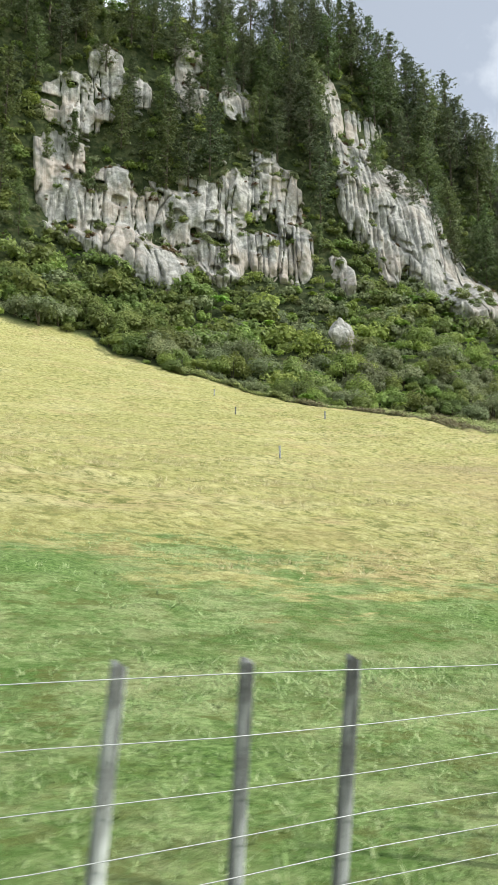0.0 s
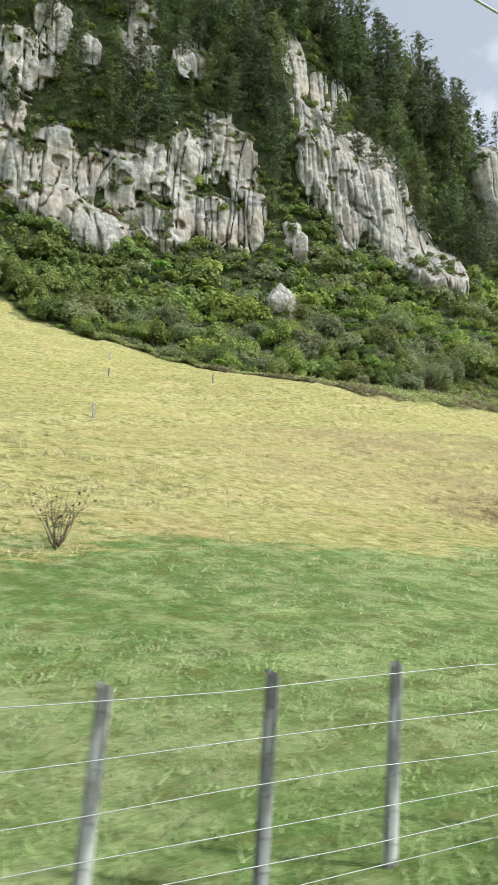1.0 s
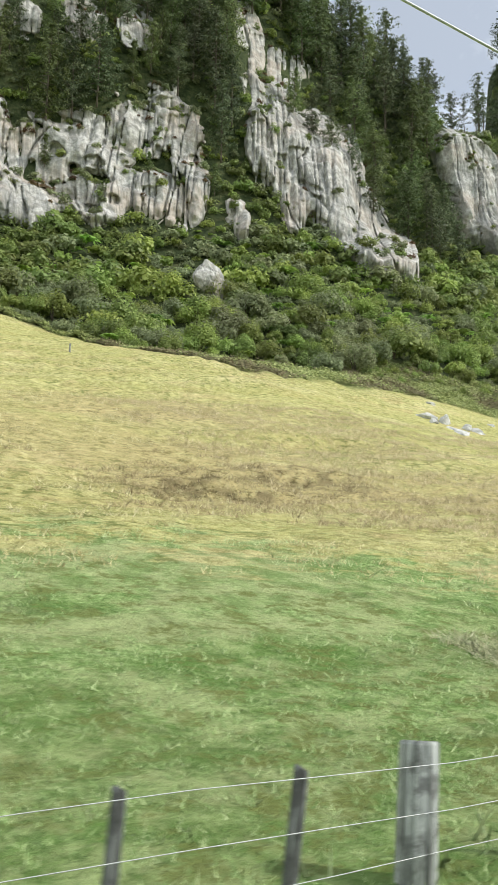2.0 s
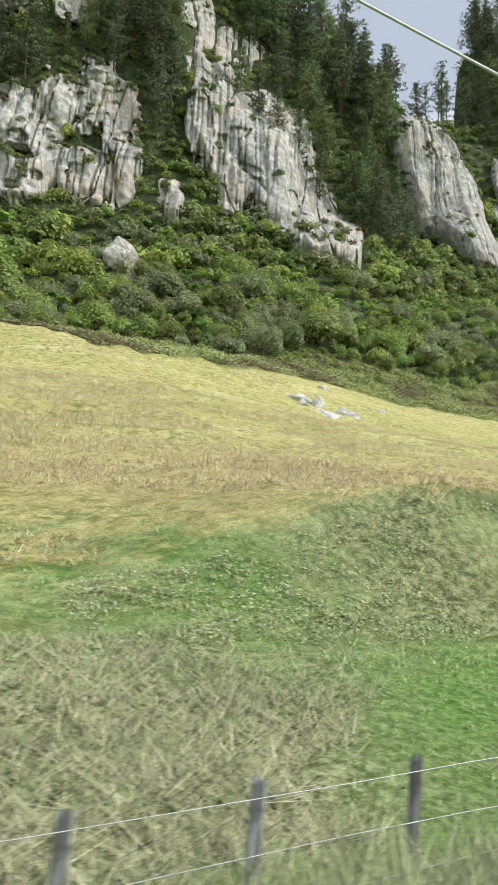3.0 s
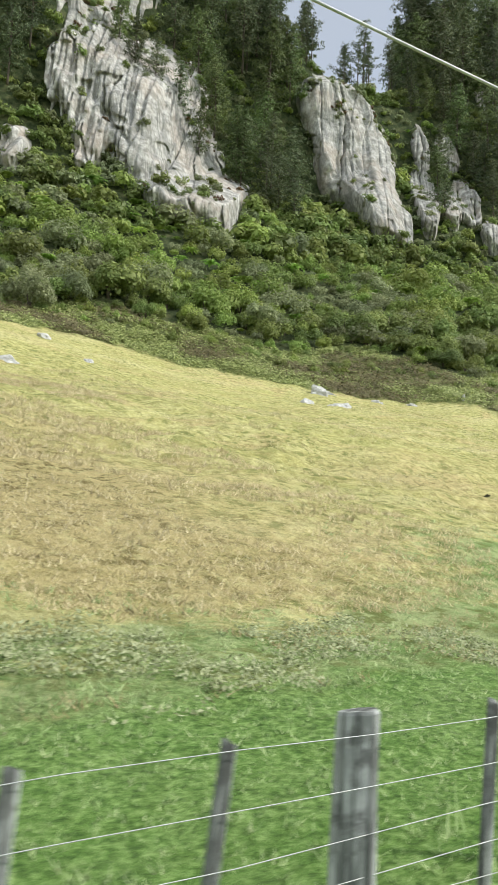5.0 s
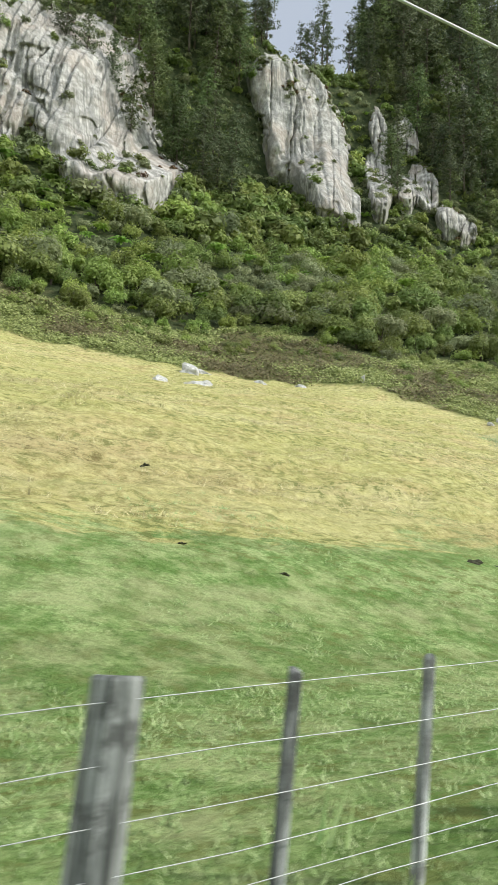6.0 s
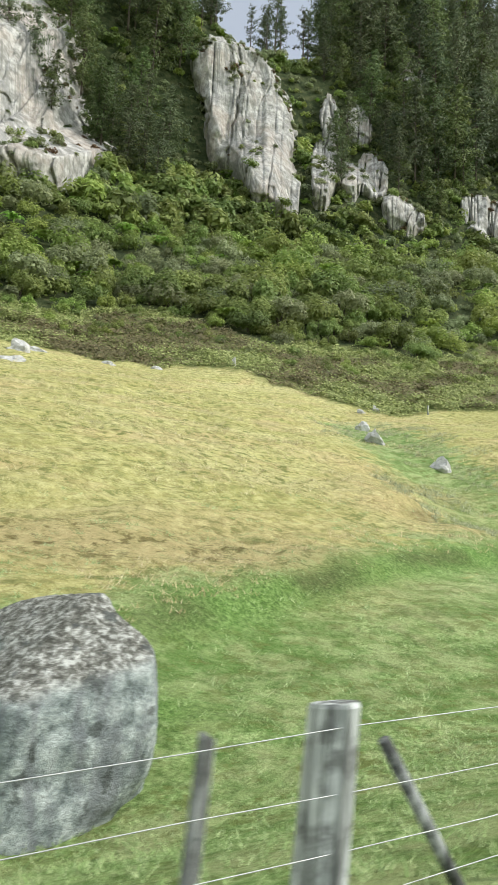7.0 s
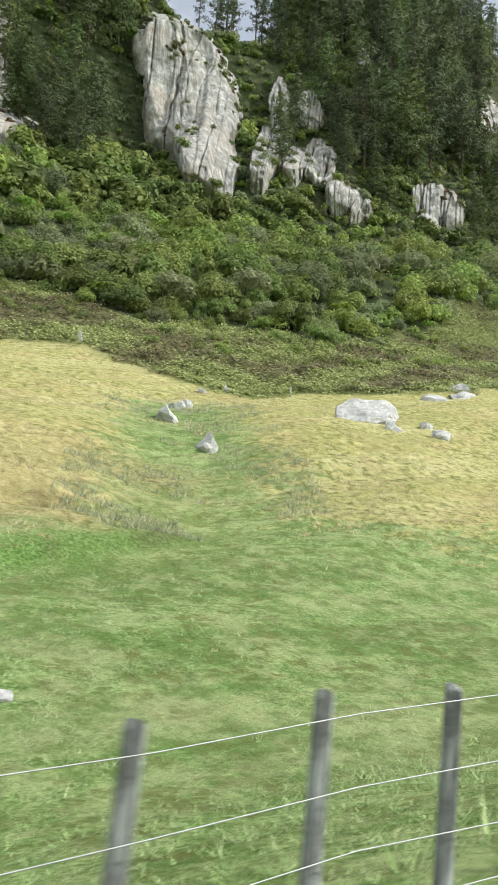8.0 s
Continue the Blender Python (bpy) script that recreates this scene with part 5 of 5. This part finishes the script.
def build_boulder():
    """A block with two upright worn sides towards the road and a lichened top that climbs to its back."""
    planes = [((-0.80, -0.60, 0.03), 1.42), ((0.08, -1, 0.06), 1.75), ((0.93, -0.37, 0.05), 2.0), ((0.3, 0.95, 0), 2.0), ((-0.86, 0.5, 0), 1.5), ((0, 0, -1), 2.1)]
    planes += [((-0.12, -0.6, 0.79), 1.1), ((-0.60, -0.05, 0.80), 0.44), ((0.75, -0.1, 0.65), 1.66), ((-0.1, 0.1, 1), 1.02), ((0.5, -0.7, -0.5), 2.35), ((0.9, -0.1, -0.45), 2.4), ((0, 0.6, 0.8), 1.6)]
    planes = [(Vector(n).normalized(), d) for n, d in planes]
    bm = bmesh.new()
    bmesh.ops.create_cube(bm, size=2.0)
    bmesh.ops.subdivide_edges(bm, edges=bm.edges[:], cuts=34, use_grid_fill=True)
    for v in bm.verts:
        way = v.co.normalized()
        near = sum(max(0.0, way.dot(n) / d) ** 22 for n, d in planes)
        co = way * near ** (-1 / 22)
        n = noise.fractal(co * 0.9 + Vector((7, 3, 1)), 1.0, 2.0, 4)
        fine = noise.fractal(co * Vector((4.5, 4.5, 3.0)).length * 0.6, 1.0, 2.0, 4)
        v.co = co + way * (0.09 * n + 0.035 * fine)
    bmesh.ops.recalc_face_normals(bm, faces=bm.faces[:])
    me = from_bm("boulder", bm, True)
    a = me.attributes.new("up", "FLOAT", "POINT")
    a.data.foreach_set("value", np.array([max(0.0, min(1.0, (v.normal.z - 0.30) * 2.5)) for v in me.vertices], dtype=np.float32))
    ob = part("boulder", me, M_BOULDER)
    ob.matrix_basis = pose(142.7, 11.4, -0.85)
    return tagged(ob, "huge grey boulder with speckled lichen top in the grass", "boulder")


build_boulder()
stump = part("rock", stone_mesh(np.random.default_rng(34), (5.4, 4.4, 6.5), 1, rough=0.34, cuts=9, sub=5), M_ROCK)
stump.matrix_basis = pose(112.8, 148.0, 59.5, 0, 8, 25)
tagged(stump, "pale rock stump rising from the dense bush", "rock")
ROCKS = [(108.4, 75.0, 1.9, 0.9), (110.6, 73.4, 1.5, 1.1), (109.4, 69.5, 2.3, 0.35), (112.3, 71.5, 1.0, 0.6), (114.2, 71.2, 1.7, 0.5), (107.6, 72.6, 1.2, 0.5), (121.7, 87.8, 1.2, 0.5), (124.0, 77.5, 0.9, 0.35), (161.0, 85.2, 2.5, 0.9), (163.2, 86.4, 1.4, 0.5), (157.9, 75.9, 2.2, 0.45), (153.2, 77.7, 1.6, 0.6), (171.5, 84.0, 0.7, 0.35), (184.0, 51.2, 1.5, 1.0), (188.0, 57.5, 0.8, 0.6), (190.2, 60.0, 0.9, 0.7), (182.2, 41.5, 1.2, 0.8), (199.0, 68.2, 0.8, 0.6), (195, 66, 0.7, 0.4), (201.0, 47.2, 3.8, 2.1), (199.3, 43.2, 1.0, 0.6), (204.2, 44.3, 0.9, 0.6), (203.0, 41.8, 1.1, 0.5), (227.4, 62.2, 1.7, 1.1), (220.5, 58.8, 2.3, 0.8), (224.5, 58.8, 2.6, 0.6), (187.8, 83.3, 0.6, 1.0), (176.8, 83.4, 1.0, 0.4), (171.5, 85.0, 0.9, 0.4)]
for i, (rx, ry, w, h) in enumerate(ROCKS):
    stone(rx, ry, (w, w * 0.75, h * (1.25 if w < 3 else 0.9)), "pale weathered rock lying in the dry pasture" if w < 3 else "large pale grey boulder on the pasture knoll", 60 + i, sink=0.25 if w < 3 else -0.12, turn=37 * i if w < 3 else 10, sub=3 if w < 3 else 4, rough=0.34 if w < 3 else 0.22)
for i, (rx, ry, w) in enumerate(((69.1, 4.97, 0.07), (72.5, 4.7, 0.09), (33.2, 8.2, 0.10), (34.0, 8.0, 0.07), (163.5, 14, 0.22), (129.5, 8.3, 0.4), (93.0, 9.0, 0.10), (98, 9.6, 0.12), (84.7, 9.6, 0.12), (88.3, 9.3, 0.10))):
    stone(rx, ry, (w * 1.4, w, w * 0.7), "small pale stone lying in the green grass", 90 + i, sink=0.2, sub=2)


CLODS = [(81.1, 7.0, 0.32), (81.0, 5.9, 0.2), (79.6, 5.6, 0.28), (156.7, 9.9, 0.28), (155.2, 8.3, 0.3), (154.6, 5.4, 0.2), (138.6, 18.2, 0.8), (131.1, 29.0, 0.6), (129.2, 15.7, 0.35), (127.1, 17.4, 0.4), (139.6, 18.0, 0.5)]


chips = np.random.default_rng(77)
for i in range(60):
    cx = chips.choice((83.4, 85.2, 86.6, 87.9, 89.4, 91.5)) + chips.normal(0, 0.55)
    cy = float(bank_line(np.array([cx]))[0]) - abs(chips.normal(0.05, 0.3))
    w = chips.uniform(0.03, 0.075) * (1.7 if chips.uniform() < 0.2 else 1.0)
    ob = part("rock", stone_mesh(np.random.default_rng(300 + i), (w * 1.4, w, w * 1.1), 1, rough=0.5, sub=2), M_CREAM)
    ob.matrix_basis = pose(cx, cy, zat(cx, cy) + w * 0.15, chips.uniform(-30, 30), 0, chips.uniform(0, 360))
    tagged(ob, "small cream rock fragment in the eroded bank", "rock", "bank rubble")


def clod(x, y, w, seed):
    ob = part("clod", stone_mesh(np.random.default_rng(seed), (w * 0.42, w * 0.32, w * 0.2), 1, rough=0.7, sub=3), M_CLOD)
    ob.matrix_basis = pose(x, y, zat(x, y) - 0.06 * w, 0, 0, 41 * seed)
    return tagged(ob, "dark clod of turned earth lying in the grass", "clod")


for i, (cx, cy, cw) in enumerate(CLODS):
    clod(cx, cy, cw, 130 + i)


# ---- small plants ----
def bare_shrub(x, y):
    root, r = new("bare_shrub"), np.random.default_rng(11)
    limbs, cs = [], []
    for a in r.uniform(0, 6.28, 16):
        d, p = np.array((np.cos(a) * 0.45, np.sin(a) * 0.45, 1.0)), np.zeros(3)
        pts = [p]
        for s in range(4):
            p = p + d * 0.26 + r.normal(0, 0.05, 3)
            pts.append(p)
        limbs.append(tube(pts, (0.016, 0.013, 0.010, 0.007, 0.004), 4))
        for _ in range(4):
            o = pts[r.integers(2, 5)]
            q = o + r.normal(0, 0.16, 3) + (0, 0, 0.12)
            limbs.append(tube([o, q], (0.006, 0.003), 3))
            cs.append(q)
    part("stem", poly_mesh("stem", limbs), M_TWIG, root)
    v, f = leaf_quads(np.array(cs), r.normal(0, 1, (len(cs), 3)), 0.045, r)
    part("foliage", mesh_of("foliage", v, f), M_BRACKEN, root)
    root.location = (x, y, zat(x, y))
    return tagged(root, "sparse twiggy shrub standing alone in the pasture", "shrub")


bare_shrub(23.2, 16.2)

cabbage = new("cabbage_tree")
part("trunk", poly_mesh("trunk", [tube([(0, 0, -0.3), (0.05, 0, 0.9), (0, 0.04, 1.9)], (0.12, 0.10, 0.09), 6)]), M_DEAD, cabbage)
r = np.random.default_rng(4)
d = r.normal(0, 1, (70, 3))
d[:, 2] = np.abs(d[:, 2]) - 0.2
d /= np.linalg.norm(d, axis=1)[:, None]
sd = np.cross(d, (0.2, 0.1, 1.0))
c0 = np.array((0, 0.04, 2.0))
v = np.stack((c0 - sd * 0.03, c0 + sd * 0.03, c0 + d * 0.95 + sd * 0.01 - (0, 0, 0.15), c0 + d * 0.95 - sd * 0.01 - (0, 0, 0.15)), 1)
part("crown", mesh_of("crown", v.reshape(-1, 3), np.arange(280).reshape(-1, 4)), M_FERN, cabbage)
cabbage.location = (234.2, 72.3, zat(234.2, 72.3))
tagged(cabbage, "small spiky-headed cabbage tree at the bush edge", "cabbage tree")

stakes = [(49.1, 89.9), (63.0, 88.0), (38.0, 60.6), (206, 66.5), (56.0, 110.0)]
for i, (x, y) in enumerate(stakes):
    ob = part("stake", POSTS[i % 3], M_WOOD)
    ob.matrix_basis = Matrix.LocRotScale((x, y, zat(x, y)), Euler((0, 0.03, i)), (0.8, 0.8, 1.0))
    tagged(ob, "lone weathered fence stake on the dry slope", "stake", "hill stakes")


def blades(name, n, area, size, mat, label, lean=0.35, cluster=6, keep=None, seed=1, thin=0.045, tight=0.35):
    """Tufts of narrow grass blades on the ground."""
    r = np.random.default_rng(seed)
    x, y = r.uniform(area[0], area[1], n), area[2] + (area[3] - area[2]) * r.uniform(0, 1, n) ** 1.5
    if keep is not None:
        k = keep(x, y)
        x, y = x[k], y[k]
    n = len(x)
    z = height(x, y) - 0.01
    px, py, pz = (np.repeat(a, cluster) for a in (x, y, z))
    m = n * cluster
    s = size * r.uniform(0.45, 1.3, m) * np.repeat(r.uniform(0.6, 1.5, n), cluster)
    s = s * np.interp(py, (9, 30), (0.5, 1.0)) if name in ("dry_grass", "brown_tufts", "rank_grass") else s
    a = r.normal(0, 0.45, m)
    px, py = px + r.normal(0, size * tight, m), py + r.normal(0, size * tight, m)
    w = s * thin + 0.003
    u = np.stack((np.cos(a), np.sin(a), np.zeros(m)), -1)
    o = np.stack((px, py, pz), -1)
    tip = o + np.stack((r.normal(0, lean, m) * s, r.normal(0, lean, m) * s, s), -1)
    side = np.where(np.cross(2 * u, tip - o) @ np.array((-0.4, -0.9, 0.2)) > 0, 1.0, -1.0)[:, None]
    u = u * side
    v = np.stack((o - u * w[:, None], o + u * w[:, None], tip), 1).reshape(-1, 3)
    me = mesh_of(name, v, np.arange(3 * m).reshape(-1, 3), True)
    up = np.repeat(np.stack((r.normal(0, 0.45, m), r.normal(-0.1, 0.45, m), np.ones(m)), -1), 3, 0)
    me.normals_split_custom_set_from_vertices((up / np.linalg.norm(up, axis=1)[:, None]).tolist())
    return tagged(part(name, me, mat), label, "grass", kind="stuff")


blades("grass", 85000, (-6, 176, 1.8, 10), 0.065, M_BLADE, "green roadside grass with scattered seed heads", 0.7, 5, seed=2)
EDGE_X, EDGE_Y = (0, 60, 70, 108, 112, 150, 175, 185), (18, 13.5, 9, 9, 17, 24, 30, 22)
blades("meadow_tufts", 30000, (-6, 215, 8, 36), 0.10, M_BLADE, "green grass tufts in the lower pasture", 0.8, 9, seed=9, tight=0.7, keep=lambda x, y: (y < np.interp(x, EDGE_X, EDGE_Y) + 3) & (vnoise(x * 0.35, y * 0.45, 0, 21) > 0.0) & (x > 0.2 * y - 8))
blades("dry_grass", 42000, (0, 215, 10, 84), 0.20, M_STRAW, "dry yellow grass tufts on the slope", 0.8, 8, seed=4, tight=0.6, thin=0.055, keep=lambda x, y: (y < toe(x) - 1) & (y > np.interp(x, EDGE_X, EDGE_Y) - 1) & (x > 0.2 * y - 8) & (x < 165 + 0.9 * y) & (vnoise(x * 0.22, y * 0.4, 0, 23) > 0.0) & ((x < 56) | (x > 114) | (y > 30)))
blades("brown_tufts", 9000, (44, 100, 12, 42), 0.21, M_BROWN, "coarse brown tussocks in the rough turf", 0.8, 9, seed=16, tight=0.6, thin=0.055, keep=lambda x, y: (np.exp(-(((x - 55) / 7) ** 2) - ((y - 28) / 6) ** 2) + 0.45 * np.exp(-(((x - 78) / 16) ** 2) - ((y - 20) / 7) ** 2) > 0.25 + 0.25 * vnoise(x * 0.5, y * 0.6, 0, 34)) & (y - bank_line(x) > 0.5))
blades("verge_grass", 230, (59.0, 61.8, 2.7, 3.5), 0.36, M_WEED, "tall seeding grass crowding the fence", 0.4, 10, seed=12, thin=0.02)
blades("turf_fringe", 2600, (66, 96, 9, 14), 0.16, M_TAWNY, "dry turf hanging over the lip of the bank", 0.9, 8, seed=17, tight=0.8, keep=lambda x, y: np.abs(y - bank_line(x) - 0.25) < 0.28)
blades("ditch_grass", 3200, (146, 176, 14, 32), 0.15, M_TAWNY, "tufted pale grass above the ditch", 0.8, 8, seed=18, tight=0.7, keep=lambda x, y: (y - ditch_line(x) > 0.1) & (y - ditch_line(x) < 3.2) & (vnoise(x * 0.4, y * 0.5, 0, 35) > -0.1) & (x < 168))
blades("gully_rushes", 9000, (164, 196, 26, 62), 0.24, M_WEED, "dark green rushes in the damp gully", 0.5, 8, seed=14, keep=lambda x, y: (gully(x, y) > 0.25) & (vnoise(x * 0.4, y * 0.4, 0, 31) > 0.0))
blades("knoll_grass", 2600, (160, 200, 26, 46), 0.17, M_TAWNY, "tufts of tawny grass on the broken knoll", 0.7, 8, seed=15, keep=lambda x, y: (gully(x, y) < 0.3) & (vnoise(x * 0.3, y * 0.35, 0, 32) > 0.15))
blades("tall_grass", 700, (-6, 176, 2.4, 4.6), 0.22, M_BLADE, "tall pale grass stalks along the fence", 0.5, 5, seed=5, keep=lambda x, y: vnoise(x * 0.5, y, 0, 3) > 0.1)
blades("rank_grass", 40000, (56, 116, 10, 60), 0.19, M_TAWNY, "long tawny dry grass above the bank", 0.8, 8, seed=7, tight=0.6, thin=0.055, keep=lambda x, y: (y - bank_line(x) > 0.2) & (y < toe(x) - 1) & (vnoise(x * 0.25, y * 0.3, 0, 14) > -0.15))

blades("straw_tangle", 5200, (47, 64, 4.4, 9.6), 0.15, M_PALE, "tangled pale dead grass beside the fence", 1.2, 8, seed=21, tight=0.6, thin=0.03, keep=lambda x, y: vnoise(x * 0.5, y * 0.6, 0, 36) > -0.35 + 0.9 * step(x, 59, 65))
blades("dark_thatch", 4200, (47, 66, 4.0, 9.8), 0.15, M_WEED, "dull green matted grass among pale dead stalks", 1.0, 8, seed=22, tight=0.6, thin=0.035, keep=lambda x, y: vnoise(x * 0.7, y * 0.8, 0, 37) > 0.0)


def weeds():
    """Broad-leaved clumps on the rough ground under the bank."""
    r = np.random.default_rng(6)
    n = 9000
    x, y = r.uniform(61, 109, n), r.uniform(6.6, 11.8, n)
    d = y - bank_line(x)
    k = (d < -0.1) & (d > -3.2) & (vnoise(x * 0.6, y * 0.6, 0, 4) > -0.25) & ((x < 74.5) | (x > 81))
    x, y = x[k], y[k]
    tall = np.repeat(r.uniform(0.04, 0.24, len(x)), 9)
    c = np.repeat(np.stack((x, y, height(x, y)), -1), 9, 0) + r.normal(0, 0.07, (len(x) * 9, 3)) * (1, 1, 0)
    c[:, 2] += tall * r.uniform(0.1, 1.0, len(c))
    v, f = leaf_quads(c, np.tile((0.1, -0.6, 0.8), (len(c), 1)), 0.035, r, 0.45, 0.5)
    return tagged(part("weeds", mesh_of("weeds", v, f), M_WEED), "rank grey-green weeds below the eroded bank", "weeds", kind="stuff")


weeds()
blades("dead_stalks", 4200, (66, 112, 6.4, 12), 0.11, M_BROWN, "brown dead stalks among the weeds below the bank", 1.0, 8, seed=31, tight=0.6, thin=0.03, keep=lambda x, y: (y - bank_line(x) < -0.2) & (y - bank_line(x) > -2.9) & ((x < 74.5) | (x > 80)) & (vnoise(x * 0.4, y * 0.8, 0, 38) > -0.1))
blades("lip_grass", 6000, (66, 112, 8, 14), 0.18, M_TAWNY, "long tawny grass hanging over the lip of the bank", 0.9, 8, seed=32, tight=0.6, thin=0.04, keep=lambda x, y: (np.abs(y - bank_line(x) - 0.35) < 0.3) & (vnoise(x * 0.9, y * 0.4, 0, 39) > -0.15))


def brambles(name, seed, sign, mat, label):
    """Low lumpy growth, in patches of its own."""
    r = np.random.default_rng(seed)
    n = 42000
    x = r.uniform(60, 285, n)
    y = toe(x) + r.uniform(-0.8, 1.0, n) * 1.0 + r.uniform(0, 1, n) * strip(x)
    k = sign * (vnoise(x * 0.10, y * 0.22, 0, 91) + r.normal(0, 0.14, n)) > (-0.16 if sign > 0 else 0.08)
    x, y = x[k], y[k]
    n = len(x)
    z = height(x, y) + np.abs(r.normal(0, 0.2, n)) + 1.0 * np.clip(vnoise(x * 0.35, y * 0.35, 0, 27), 0, 1)
    c = np.repeat(np.stack((x, y, z), -1), 5, 0) + r.normal(0, 0.36, (n * 5, 3)) * (1, 1, 0.5)
    v, f = leaf_quads(c, np.tile((0, -0.4, 0.8), (len(c), 1)), 0.19, r)
    return tagged(part(name, mesh_of(name, v, f), mat), label, name, kind="stuff")


brambles("brambles", 8, 1, M_BRAMBLE, "low green bramble between pasture and bush")
brambles("bracken", 9, -1, M_BRACKEN, "low brown bracken between pasture and bush")

for ob in HIDE:
    for o in (*ob.children_recursive, ob):
        bpy.data.objects.remove(o)
